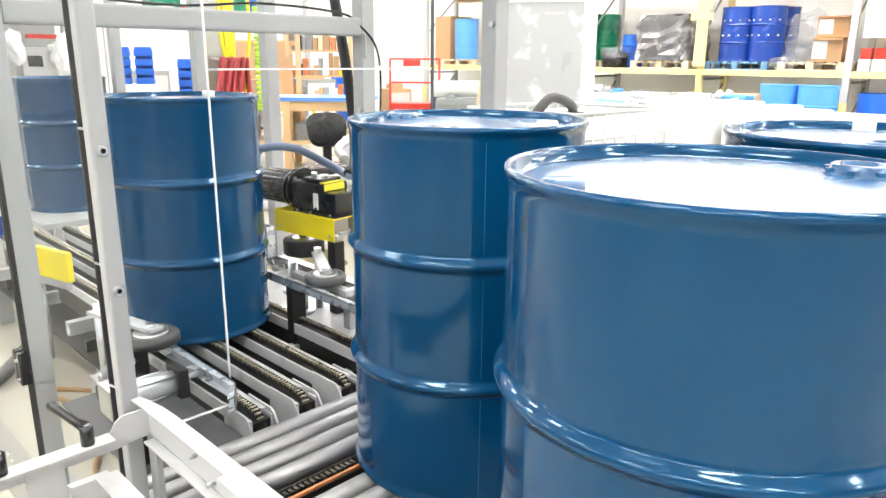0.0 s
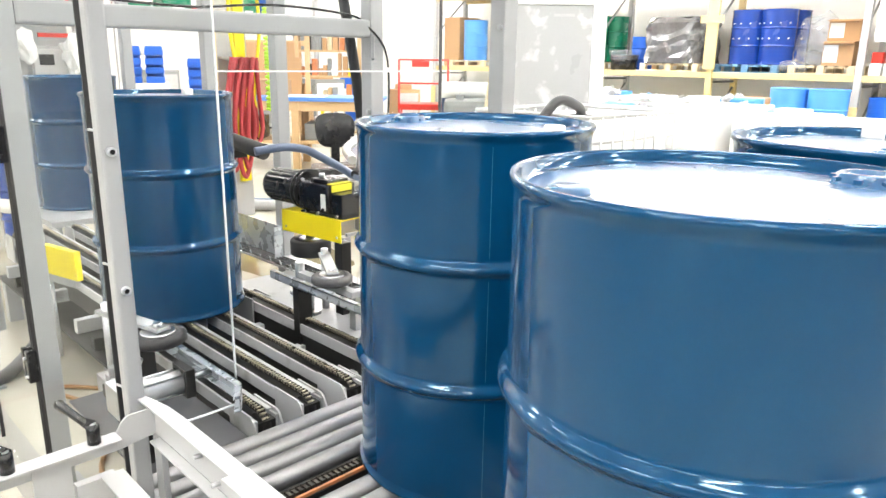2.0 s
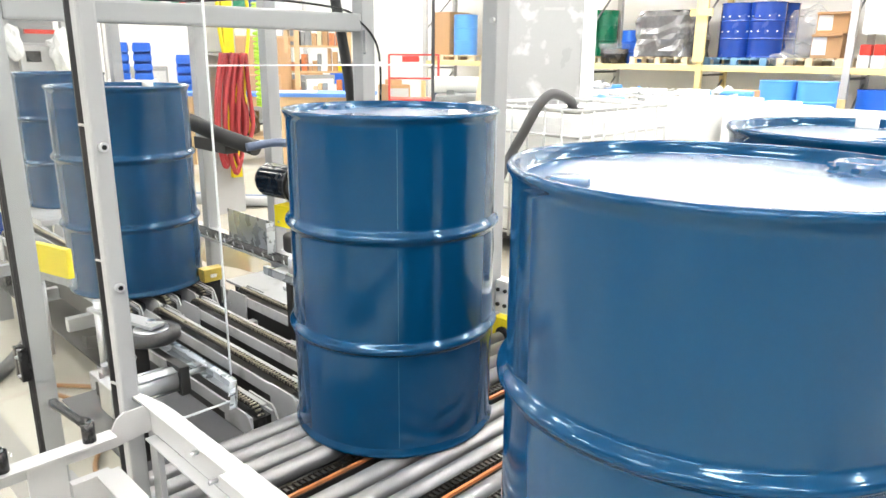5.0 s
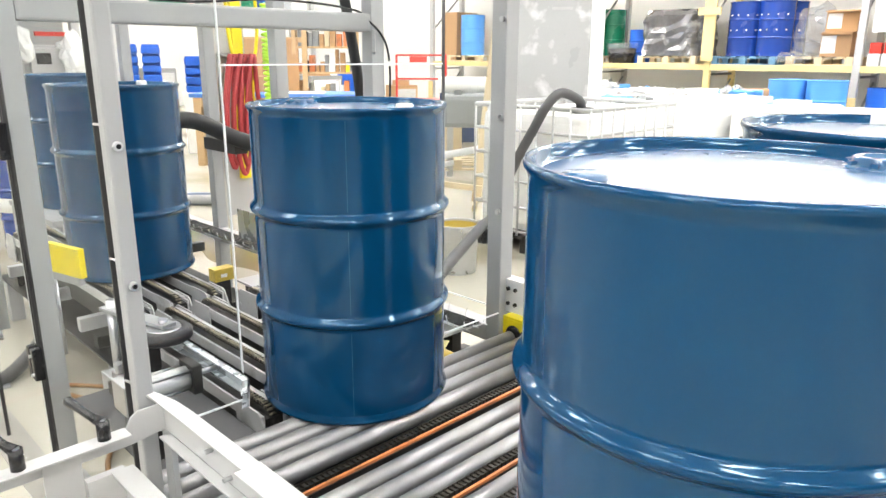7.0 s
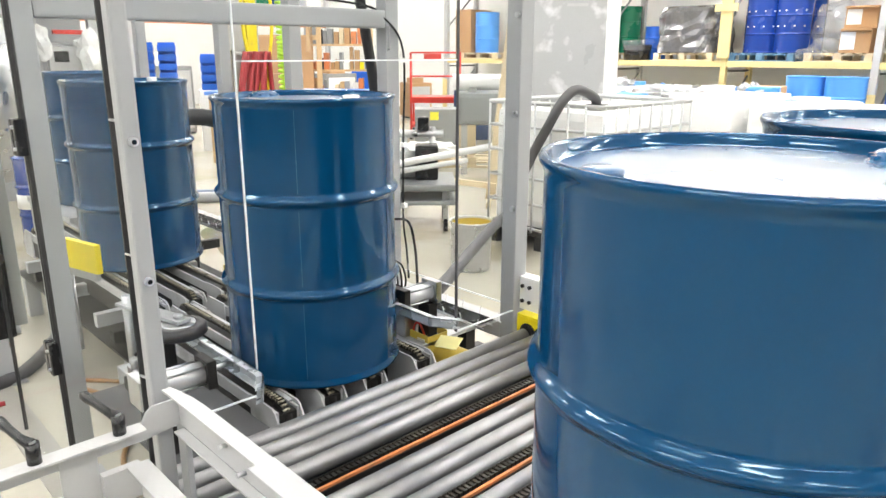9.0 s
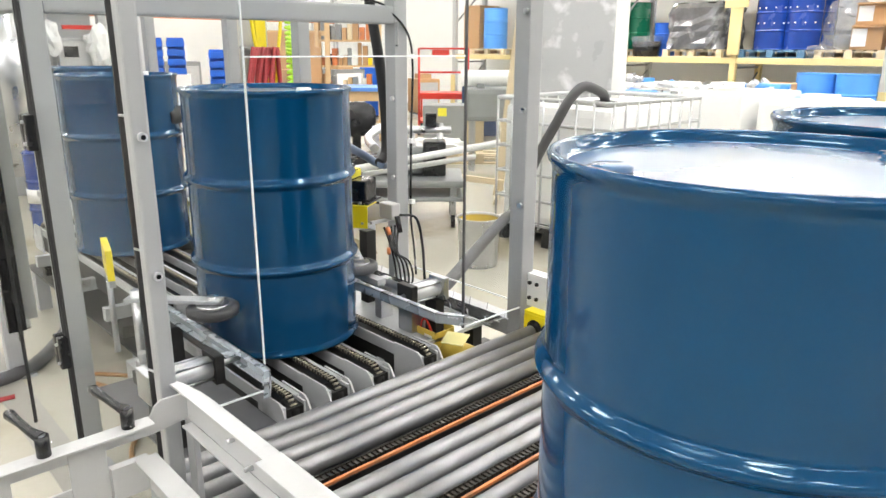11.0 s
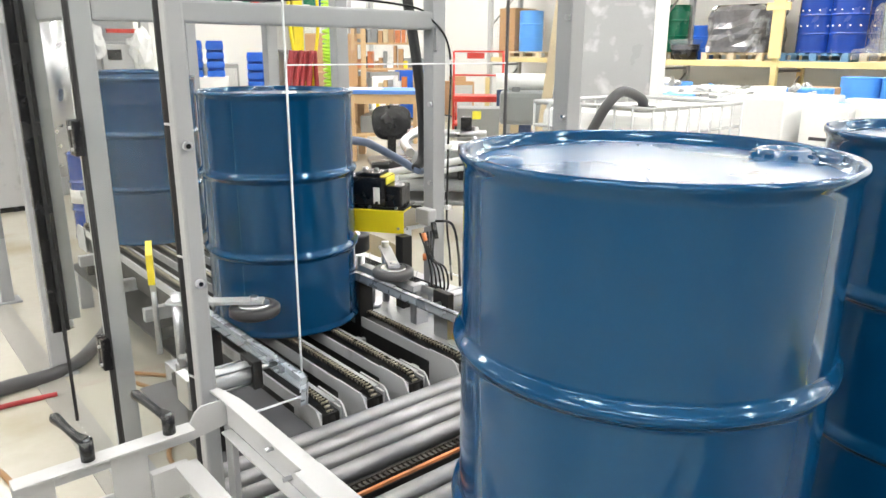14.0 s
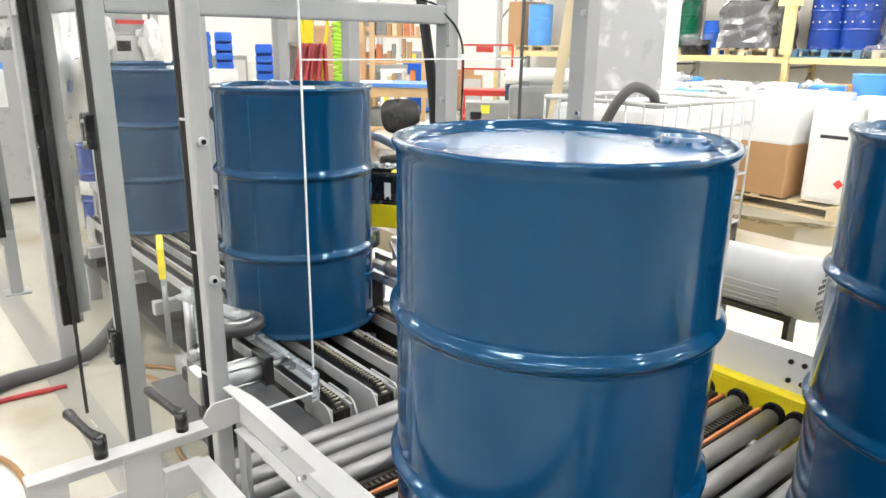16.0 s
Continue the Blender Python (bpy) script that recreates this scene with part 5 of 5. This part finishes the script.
part("body", B((-0.5, 0.5, -0.3, 0.3, 0.05, 1.4), bevel=0.01), PAINT_PALE, cb)
part("sheet", B((-0.1, 0.3, -0.306, -0.3005, 0.9, 1.3)), LABEL, cb, "white paper sheet with blue stripe")
part("stripe", B((-0.1, 0.3, -0.309, -0.3065, 1.24, 1.3)), LIGHT_BLUE, cb)
part("plinth", B((-0.48, 0.48, -0.28, 0.28, 0, 0.05)), BLACK, cb)
for (x, y, w, d, h, m, lab) in ((1.6, 9.5, 1.0, 0.8, 1.3, PAINT_PALE, "pale grey machine cabinet far behind"), (2.6, 9.0, 0.6, 0.6, 0.9, CARD, "brown cardboard carton on the floor"), (0.2, 11.0, 1.4, 1.0, 1.7, GREY_TANK, "grey machine far behind the doors")):
    o = thing("machine_cabinet", lab, "cabinet", at=pose(x, y, 0, 0, 0, -20))
    part("body", B((-w / 2, w / 2, -d / 2, d / 2, 0.04, h), bevel=0.015), m, o)
    part("door_panel", B((-w / 2 + 0.06, w / 2 - 0.06, -d / 2 - 0.006, -d / 2 - 0.0005, 0.12, h - 0.1), bevel=0.002), m, o)
    part("plinth", B((-w / 2 + 0.03, w / 2 - 0.03, -d / 2 + 0.03, d / 2 - 0.03, 0, 0.04)), BLACK, o)

# process unit behind the clear doors
pu = thing("process_unit", "grey process unit with pipes, duct and bagged fittings", "machine", at=pose(0, 7.75, 0))
part("back_panel", B((0.75, 2.62, 0.55, 0.60, 0.0, 2.9), bevel=0.004), PAINT_GREY, pu)
for x in (0.80, 1.36, 2.02, 2.56):
    part("post", B((x - 0.04, x + 0.04, 0.0, 0.08, 0.0, 2.7), bevel=0.004), PAINT_PALE, pu)
for z in (0.92, 1.55, 2.22):
    part("rail", B((0.84, 2.52, 0.09, 0.14, z - 0.03, z + 0.03), bevel=0.004), PAINT_GREY if z < 1 else STEEL, pu)
part("duct", C(((1.55, -0.06, 1.95), (2.5, -0.06, 1.90), 0.09), seg=24), PAINT_GREY, pu, "round grey duct")
part("shelf", B((0.85, 2.5, 0.15, 0.52, 0.88, 0.91)), PLATE, pu)
part("control_box", B((2.10, 2.40, -0.08, -0.002, 1.20, 1.55), bevel=0.01), PAINT_PALE, pu)
part("box_window", B((2.15, 2.28, -0.084, -0.0805, 1.40, 1.50)), BLACK, pu)
part("red_bar", B((2.18, 2.50, -0.03, -0.002, 1.66, 1.70)), RED, pu)
for k, x in enumerate((0.95, 1.05, 1.22, 1.80, 1.92)):
    part("pipe", C(((x, 0.24, 0.92), (x, 0.24, 2.5), 0.024 + 0.006 * (k % 2)), seg=14), STEEL, pu)
    part("flange", C(((x, 0.24, 1.3 + 0.13 * k), (x, 0.24, 1.34 + 0.13 * k), 0.05), seg=14), STEEL, pu)
for k, (x, z, sz) in enumerate(((2.05, 1.58, 0.10), (1.74, 1.66, 0.12), (1.16, 1.70, 0.11), (2.46, 1.50, 0.13))):
    bm = bmesh.new()
    bmesh.ops.create_icosphere(bm, subdivisions=3, radius=sz)
    for v in bm.verts:
        v.co = Vector((v.co.x, v.co.y * 0.7, v.co.z * 1.5)) * (1 + 0.5 * noise.noise(v.co * 14 + Vector((k, 0, 0)))) + Vector((x, -0.10, z))
    part("bagged_fitting", bm, WRAP, pu, "fitting in a crumpled white bag")
for k, (x, m) in enumerate(((1.0, LIGHT_BLUE), (1.5, BLACK), (1.68, RED), (2.2, CARD))):
    o = part("parts_box", B((x - 0.08, x + 0.08, 0.2, 0.42, 0.911, 1.03 + 0.03 * k), bevel=0.008), m)
    o.matrix_basis = pose(0, 7.75, 0)
    tagged(o, "small parts box on the process unit shelf", "box", "parts boxes")

nr = thing("storage_rack", "tall storage rack with boxes at the far wall", "rack", at=pose(5.0, 16.5, 0))
for x in (-4.0, -1.4, 1.2, 3.8, 6.4):
    for y in (0.0, 1.0):
        part("upright", B((x - 0.05, x + 0.05, y - 0.05, y + 0.05, 0, 5.2)), PAINT_PALE, nr)
for z in (2.25, 3.7):
    for xa in (-4.0, -1.4, 1.2, 3.8):
        part("beam", B((xa + 0.051, xa + 2.549, -0.03, 0.03, z - 0.12, z)), RACK_YELLOW if z > 3 else ORANGE, nr)
        part("deck", B((xa + 0.051, xa + 2.549, 0.031, 0.97, z - 0.03, z)), PALE_WOOD, nr)
rnd = random.Random(21)
for z in (2.25, 3.7):
    x = 1.2
    while x < 11.0:
        w, h = rnd.uniform(0.35, 0.8), rnd.uniform(0.35, 0.9)
        m = rnd.choice((CARD, WHITE_PLASTIC, GREEN, POLY_BLUE, CARD, PAINT_PALE, RED))
        o = thing("stored_box", "box stored on the far rack", "box", "boxes on the far rack", at=pose(x + w / 2, 16.9, z))
        part("body", B((-w / 2, w / 2, -0.3, 0.3, 0, h), bevel=0.01), m, o)
        part("label_plate", B((-w * 0.2, w * 0.2, -0.304, -0.3005, h * 0.3, h * 0.55)), LABEL, o)
        x += w + rnd.uniform(0.05, 0.5)
for k in range(9):
    w = rnd.uniform(0.5, 1.0)
    o = thing("machine_cabinet", "pale machine cabinet standing far behind", "cabinet", "far cabinets", at=pose(2.2 + k * 1.15, 13.4 + rnd.uniform(-0.6, 0.8), 0, 0, 0, rnd.uniform(-20, 10)))
    h = rnd.uniform(0.8, 1.5)
    m = rnd.choice((PAINT_PALE, GREY_TANK, WHITE_PAINT, CARD, PAINT_GREY, POLY_BLUE))
    part("body", B((-w / 2, w / 2, -0.3, 0.3, 0.04, h), bevel=0.012), m, o)
    part("door_panel", B((-w / 2 + 0.05, w / 2 - 0.05, -0.306, -0.3005, 0.12, h - 0.08), bevel=0.002), rnd.choice((PAINT_PALE, GREY_TANK, WHITE_PAINT)), o)
    part("plinth", B((-w / 2 + 0.03, w / 2 - 0.03, -0.28, 0.28, 0, 0.04)), BLACK, o)
    part("top_item", B((-w * 0.3, w * 0.2, -0.2, 0.15, h, h + rnd.uniform(0.1, 0.3)), bevel=0.01), rnd.choice(MIX), o)

# ---- storage rack along the east wall ----
XR = 12.2
rack = thing("storage_rack", "long storage rack with yellow beams along the wall", "rack")
UP = [-1.25, 1.1, 3.45, 5.80, 8.05, 10.4, 12.7]
for y in UP:
    for x in (XR, XR + 1.0):
        part("upright", B((x - 0.045, x + 0.045, y - 0.05, y + 0.05, 0, 4.4), bevel=0.003), PAINT_PALE if y != 5.80 else RACK_YELLOW, rack)
    for k in range(4):
        bm = bmesh.new()
        z = 0.3 + 0.9 * k
        sweep(bm, [(XR + 0.045, y, z), (XR + 0.955, y, z + 0.8 if k % 2 == 0 else z)], 0.02, 6)
        part("brace", bm, GREY_TANK, rack)
    part("post_guard", B((XR - 0.075, XR - 0.05, y - 0.07, y + 0.07, 0, 0.9), bevel=0.004), RACK_YELLOW, rack)
for ya, yb in zip(UP, UP[1:]):
    for z in (1.37, 2.92):
        for x in (XR, XR + 1.0):
            part("beam", B((x - 0.03, x + 0.03, ya + 0.051, yb - 0.051, z - 0.10, z), bevel=0.004), RACK_YELLOW, rack)
        part("deck", B((XR + 0.031, XR + 0.969, ya + 0.055, yb - 0.055, z - 0.03, z)), PALE_WOOD, rack)
part("upright_sleeve", B((XR - 0.10, XR - 0.05, 5.70, 5.90, 1.42, 3.6), bevel=0.004), RACK_YELLOW, rack)
part("strap_board", B((XR - 0.13, XR - 0.101, 5.60, 6.0, 2.18, 2.30)), RACK_YELLOW, rack)
ZS = 1.37
BLUE_WOOD = mat("blue_painted_wood", (0.10, 0.22, 0.36), 0.6, 0.0, 0.15, 5, 60, 0.1)
pallet(XR + 0.5, 5.22, 90, 1.1, 0.95, BLUE_WOOD, ZS, "blue painted wooden pallet on the rack")
for x, y in ((0.32, 5.34), (0.35, 4.86), (0.75, 4.80)):
    d = simple_drum("royal blue steel drum with painted glints on its rings", XR + x, y, ZS + 0.135, DEEP_BLUE)
    # white dots stand in for highlights on the rings
    for z in (0.42, 0.66):
        for a in (150, 175, 205, 235):
            part("ring_glint", C(((0.285 * math.cos(radians(a)), 0.285 * math.sin(radians(a)), z), (0.298 * math.cos(radians(a)), 0.298 * math.sin(radians(a)), z), 0.012), seg=8), LABEL, d)
pallet(XR + 0.5, 6.62, 90, 1.15, 0.95, PALE_WOOD, ZS)
for x, y in ((0.3, 6.35), (0.3, 6.88), (0.75, 6.35), (0.75, 6.88)):
    simple_drum("black drum wrapped in clear stretch film", XR + x, y, ZS + 0.135, DARK_FILM, 0.25, 0.80, "wrapped_drum")
fl = thing("stretch_wrap", "crumpled stretch film round the drums, sheen painted in silver", "wrap")
bm = bmesh.new()
ring = []
for j in range(9):
    row = []
    for k in range(40):
        a = math.tau * k / 40
        cx, sx = math.cos(a), math.sin(a)
        px = XR + 0.5 + 0.52 * math.copysign(abs(cx) ** 0.42, cx)
        py = 6.62 + 0.56 * math.copysign(abs(sx) ** 0.42, sx)
        nn = 0.07 * noise.noise(Vector((px * 6, py * 6, j * 0.7))) - (0.10 if j == 8 else 0.0)
        row.append(bm.verts.new((px + nn * cx, py + nn * sx, ZS + 0.14 + j * 0.1)))
    ring.append(row)
for a, b in zip(ring, ring[1:]):
    for k in range(40):
        bm.faces.new((a[k], a[(k + 1) % 40], b[(k + 1) % 40], b[k]))
# opaque silver with pale patches: the film's sheen and glints as colour
part("film", bm, mat("sheen_painted_film", (0.16, 0.16, 0.165), 0.16, 0.35, 0.6, 5.0, 18, 0.9, coat=0.6, stain=(0.55, 0.56, 0.57), stain_at=(0.55, 0.72), stain_scale=4), fl)
simple_drum("blue plastic drum on the rack", XR + 0.6, 7.50, ZS, POLY_BLUE, 0.21, 0.62, "plastic_drum")
pb = thing("black_tub", "black tub with a clear bag over its rim", "tub", at=pose(XR + 0.3, 7.70, ZS))
bm = bmesh.new()
lathe(bm, [(0.0, 0.0), (0.24, 0.0), (0.27, 0.28), (0.0, 0.28)], 28)
part("body", bm, BLACK, pb)
bm = bmesh.new()
lathe(bm, [(0.272, 0.18), (0.278, 0.27), (0.32, 0.33), (0.29, 0.37), (0.0, 0.38)], 28)
part("bag", bm, FILM, pb)
pallet(XR + 0.5, 8.55, 90, 1.1, 0.95, PALE_WOOD, ZS)
simple_drum("green steel drum on the rack", XR + 0.3, 8.42, ZS + 0.135, GREEN, 0.28)
simple_drum("green steel drum on the rack", XR + 0.72, 8.22, ZS + 0.135, GREEN, 0.28)
pallet(XR + 0.5, 11.7, 90, 1.1, 0.95, PALE_WOOD, ZS)
simple_drum("light blue plastic drum on a rack pallet", XR + 0.25, 11.62, ZS + 0.135, LIGHT_BLUE, 0.28, 0.88, "plastic_drum")
o = thing("carton", "tall brown carton standing on the rack", "box", at=pose(XR + 0.5, 12.3, ZS))
part("body", B((-0.35, 0.35, -0.25, 0.25, 0, 1.1), bevel=0.005), CARD, o)
pallet(XR + 0.5, 4.02, 90, 1.0, 0.95, PALE_WOOD, ZS)
for (x, y, z, w, d, h, lab) in ((XR + 0.2, 3.82, 0.135, 0.42, 0.42, 0.36, "open brown carton on the rack"), (XR + 0.22, 3.78, 0.50, 0.40, 0.44, 0.32, "brown carton stacked on another")):
    o = thing("carton", lab, "box", "rack cartons", at=pose(x, y, ZS + z, 0, 0, 8))
    part("body", B((-w / 2, w / 2, -d / 2, d / 2, 0, h), bevel=0.004), CARD, o)
    part("flap", B((-w / 2 - 0.14, -w / 2 - 0.001, -d / 2, d / 2, h - 0.03, h - 0.02)), CARD, o)
    part("paper", B((-w / 2 - 0.004, -w / 2 - 0.001, 0.0, 0.2, 0.05, h - 0.05)), LABEL, o, "white paper label")
for (x, y, s) in ((XR + 0.25, 4.25, 0.22), (XR + 0.1, 4.45, 0.20), (XR + 0.5, 4.2, 0.34)):
    o = thing("plastic_bag", "crumpled clear plastic bag on a pallet", "bag", at=pose(x, y, ZS + 0.135 if y < 4.4 else ZS))
    bm = bmesh.new()
    bmesh.ops.create_icosphere(bm, subdivisions=3, radius=1)
    for v in bm.verts:
        v.co = Vector((v.co.x * s, v.co.y * s * 1.1, (v.co.z + 1) * s * (1.1 if s > 0.3 else 0.5))) * (1 + 0.3 * noise.noise(v.co * 2.4))
    part("body", bm, FILM, o)
for y in (3.06, 3.25):
    o = thing("red_canister", "small red canister on a white base", "canister", "red canisters", at=pose(XR + 0.1, y, ZS))
    part("body", B((-0.08, 0.08, -0.075, 0.075, 0.18, 0.34), bevel=0.01), RED, o)
    part("base", B((-0.12, 0.12, -0.08, 0.08, 0.0, 0.18), bevel=0.01), WHITE_PLASTIC, o)
o = thing("white_sheet", "white board hung in front of the rack", "board", at=pose(XR - 0.14, 2.0, 0))
part("panel", B((-0.01, 0.01, -1.6, 1.28, 1.85, 4.2), bevel=0.003), WHITE_PAINT, o)
part("bearer", B((0.011, 0.095, -0.95, -0.85, 1.9, 3.9)), STEEL, o)
for (x, y) in ((11.55, 4.18), (11.55, 3.62)):
    pallet(x, y, 90, 0.6, 0.7)
    pallet(x, y, 90, 0.6, 0.7, z=0.135)
    simple_drum("translucent light blue plastic drum on a pallet", x, y, 0.27, LIGHT_BLUE, 0.285, 0.90, "plastic_drum", band=LABEL)
for y in (2.4, 3.0):
    pallet(12.3, y, 90, 0.6, 0.7)
    simple_drum("blue plastic drum under the rack", 12.3, y, 0.135, POLY_BLUE, 0.29, 0.92, "plastic_drum")
rnd = random.Random(11)
for row_x, ya, yb, hh in ((11.0, 4.6, 9.6, 0.95), (9.8, 3.6, 8.2, 0.82), (8.6, 3.4, 6.4, 0.66)):
    y = ya
    while y < yb:
        h = hh + rnd.uniform(-0.1, 0.06)
        o = thing("tote_load", "white plastic covered load on the floor", "load", "white loads", at=pose(row_x + rnd.uniform(-0.1, 0.1), y, 0.0, 0, 0, rnd.uniform(-5, 5)))
        part("base", B((-0.5, 0.5, -0.36, 0.36, 0, 0.12)), PALE_WOOD, o)
        part("body", B((-0.48, 0.48, -0.35, 0.35, 0.12, h), bevel=0.04), WRAP, o)
        part("pipe", C(((-0.42, -0.3, h + 0.05), (0.1, 0.32, h + 0.06), 0.05), ((-0.2, -0.32, h + 0.06), (-0.25, 0.3, h + 0.05), 0.045)), rnd.choice((WHITE_PLASTIC, STEEL, WHITE_PLASTIC, LIGHT_BLUE)), o, "pipe lying on top")
        part("parcel", B((-0.1, 0.25, -0.28, 0.12, h, h + rnd.uniform(0.06, 0.16)), bevel=0.02), rnd.choice((WHITE_PLASTIC, LIGHT_BLUE, STEEL, WHITE_PLASTIC, CARD)), o)
        for k in range(6):
            px, py, an, ln = rnd.uniform(-0.4, 0.4), rnd.uniform(-0.28, 0.28), rnd.uniform(0, 6.28), rnd.uniform(0.06, 0.16)
            rr = rnd.uniform(0.022, 0.05)
            part("fitting", C(((px - ln * math.cos(an), py - ln * math.sin(an), h + rr), (px + ln * math.cos(an), py + ln * math.sin(an), h + rr + rnd.uniform(0.0, 0.08)), rr), seg=10), rnd.choice((STEEL, GREY_TANK, WHITE_PLASTIC, LIGHT_BLUE, PAINT_PALE, PLATE, STEEL)), o, "loose pipe fitting")
        part("lid_ring", C(((0.2, 0.2, h), (0.2, 0.2, h + 0.04), 0.1), seg=20), rnd.choice((BLACK, WHITE_PLASTIC, STEEL)), o)
        y += 0.78
# shrink wrapped cartons and bagged goods in front of the rack
pallet(7.25, 2.55, 85, 2.4, 1.1, PALE_WOOD)
sw = thing("wrapped_carton", "large brown carton under glossy white shrink wrap", "carton", at=pose(7.25, 3.32, 0.135, 0, 0, -5))
part("body", B((-0.5, 0.5, -0.29, 0.29, 0, 0.95), bevel=0.02), CARD, sw)
part("wrap", B((-0.51, 0.51, -0.30, 0.30, 0.50, 0.97), bevel=0.03), WRAP, sw, "white shrink wrap over the upper half")
for (x, y, h) in ((7.0, 2.74, 0.92), (7.45, 2.74, 0.88), (7.0, 2.28, 0.95), (7.45, 2.28, 0.9), (7.0, 1.82, 0.93), (7.45, 1.82, 0.9)):
    o = thing("white_drum", "white plastic canister with printed label under film", "canister", "white canisters", at=pose(x, y, 0.135))
    part("body", B((-0.21, 0.21, -0.21, 0.21, 0, h), bevel=0.05), WHITE_PLASTIC, o)
    part("print", B((-0.215, -0.2115, -0.14, 0.10, 0.60, 0.63)), LABEL_DARK, o, "dark line of print")
    part("hazard_label", B((-0.0025, 0.0, -0.032, 0.032, -0.032, 0.032), m=pose(-0.2112, -0.12, 0.20, 45, 0, 0)), LABEL_RED, o, "small red diamond label")
for (x, y) in ((6.95, 3.9), (7.1, 4.6)):
    o = thing("wrapped_load", "pallet load wrapped in white film", "load", "white loads", at=pose(x, y, 0.0))
    part("base", B((-0.5, 0.5, -0.32, 0.32, 0, 0.135)), PALE_WOOD, o)
    part("body", B((-0.5, 0.5, -0.32, 0.32, 0.135, 1.02), bevel=0.05), WRAP, o)
bm = bmesh.new()
ring = []
for k in range(48):
    a = math.tau * k / 48
    r = 1 + 0.35 * noise.noise(Vector((math.cos(a) * 1.3, math.sin(a) * 1.3, 4.2)))
    ring.append(bm.verts.new((6.1 + 0.36 * r * math.cos(a) , 2.6 + 0.62 * r * math.sin(a), 0.003)))
bm.faces.new(ring)
pd = part("puddle", bm, WET)
tagged(pd, "shallow brown puddle on the concrete floor", "puddle", kind="structure")

bm = bmesh.new()
ring = []
for k in range(56):
    a = math.tau * k / 56
    rr = 1 + 0.4 * noise.noise(Vector((math.cos(a) * 1.5, math.sin(a) * 1.5, 9.1)))
    ring.append(bm.verts.new((2.78 + 0.42 * rr * math.cos(a), 4.75 + 0.95 * rr * math.sin(a), 0.003)))
bm.faces.new(ring)
tagged(part("floor_stain", bm, WET), "wet brown stain on the concrete beside the machine", "stain", kind="structure")
for k in range(2):
    hs = thing("floor_hose", "thick pale grey hose lying on the floor", "hose", "pale hoses")
    part("run", S([(2.9 - 0.05 * k, 7.1 + 0.2 * k, 0.055), (3.35, 6.75 + 0.18 * k, 0.055), (3.7, 6.25 + 0.16 * k, 0.055), (4.1, 5.9 + 0.14 * k, 0.055), (4.5 + 0.1 * k, 5.3, 0.055)], 0.052, 14), BLUE_HOSE if k else PAINT_PALE, hs)
sp = thing("side_plate", "bent galvanised plate beside the drive head", "plate")
part("sheet", B((1.944, 1.950, 3.14, 3.62, 0.46, 0.65), (1.90, 1.9435, 3.14, 3.146, 0.46, 0.65), bevel=0.001), ZINC, sp)
part("foot", B((1.944, 1.974, 3.16, 3.22, 0.43, 0.459), (1.944, 1.974, 3.52, 3.58, 0.43, 0.459)), DARK_STEEL, sp)
for z in (0.51, 0.60):
    part("bolt", C(((1.936, 3.18, z), (1.9435, 3.18, z), 0.007), seg=8), STEEL, sp)

# ---- what moves ----
def motions():
    def along(ob, rows):
        walk(ob, [(t, pose(x, y, ZR, 0, 0, r)) for t, x, y, r in rows])
    along(drum_a, [(0, 1.283, 1.156, 0), (2.2, 1.283, 1.156, 0), (2.6, 1.283, 1.175, 0), (3.0, 1.284, 1.218, 0), (3.5, 1.284, 1.270, 0), (4.0, 1.283, 1.322, 0), (5.2, 1.282, 1.46, 0), (6.5, 1.280, 1.618, 0),
                   (7, 1.277, 1.672, 0), (8, 1.271, 1.806, 0), (9, 1.266, 1.962, 0), (10.2, 1.258, 2.12, 0), (11.5, 1.251, 2.301, -8), (12, 1.253, 2.385, -14), (12.5, 1.257, 2.465, -18), (12.9, 1.266, 2.495, -20), (13.3, 1.270, 2.496, -20),
                   (14.5, 1.273, 2.487, -20), (15.3, 1.268, 2.462, -20), (16, 1.254, 2.42, -20)])
    along(drum_b, [(0, 1.225, 2.57, 0), (1, 1.225, 2.72, 0), (2, 1.225, 2.84, 0), (3, 1.225, 2.95, 0), (4, 1.23, 3.06, 0), (5.2, 1.25, 3.22, 0), (6.5, 1.275, 3.43, 0), (8, 1.295, 3.50, 0), (9, 1.305, 3.59, 0),
                   (11.5, 1.305, 3.88, 0), (13, 1.305, 4.05, 0), (16, 1.305, 4.2, 0)])
    along(drum_c, [(0, 1.67, 5.30, 0), (16, 1.67, 5.30, 0)])
    along(drum_f, [(0, 0.930, 0.366, 0), (11.8, 0.930, 0.366, 0), (12.1, 0.930, 0.390, 0), (12.5, 0.930, 0.445, 0), (13, 0.931, 0.515, 0), (13.5, 0.930, 0.575, 0), (14, 0.928, 0.630, 0), (14.5, 0.926, 0.688, 0), (15, 0.925, 0.744, 0), (16, 0.923, 0.846, 0)])
    along(drum_g, [(0, 1.655, 0.375, 0), (16, 1.665, 0.370, 0)])
    walk(near_wheel, [(t, pose(0.74, 2.22, 0, 0, 0, r)) for t, r in ((0, 0), (9.4, 0), (11.2, 34), (11.8, 40), (14.6, 40), (15.2, 20), (15.7, 2), (16, 0))])
    walk(near_guard, [(t, pose(x, y, 0, 0, 0, r)) for t, x, y, r in ((0, 0.74, 2.62, 14), (9.2, 0.74, 2.62, 14), (11.3, 0.745, 2.46, -16), (16, 0.745, 2.46, -18))])
    walk(grip, [(t, pose(1.645, 2.364, 0, 0, 0, r)) for t, r in ((0, 7.4), (9.3, 7.4), (10.3, 22), (11.3, 34), (12.0, 36), (16, 36))])


motions()
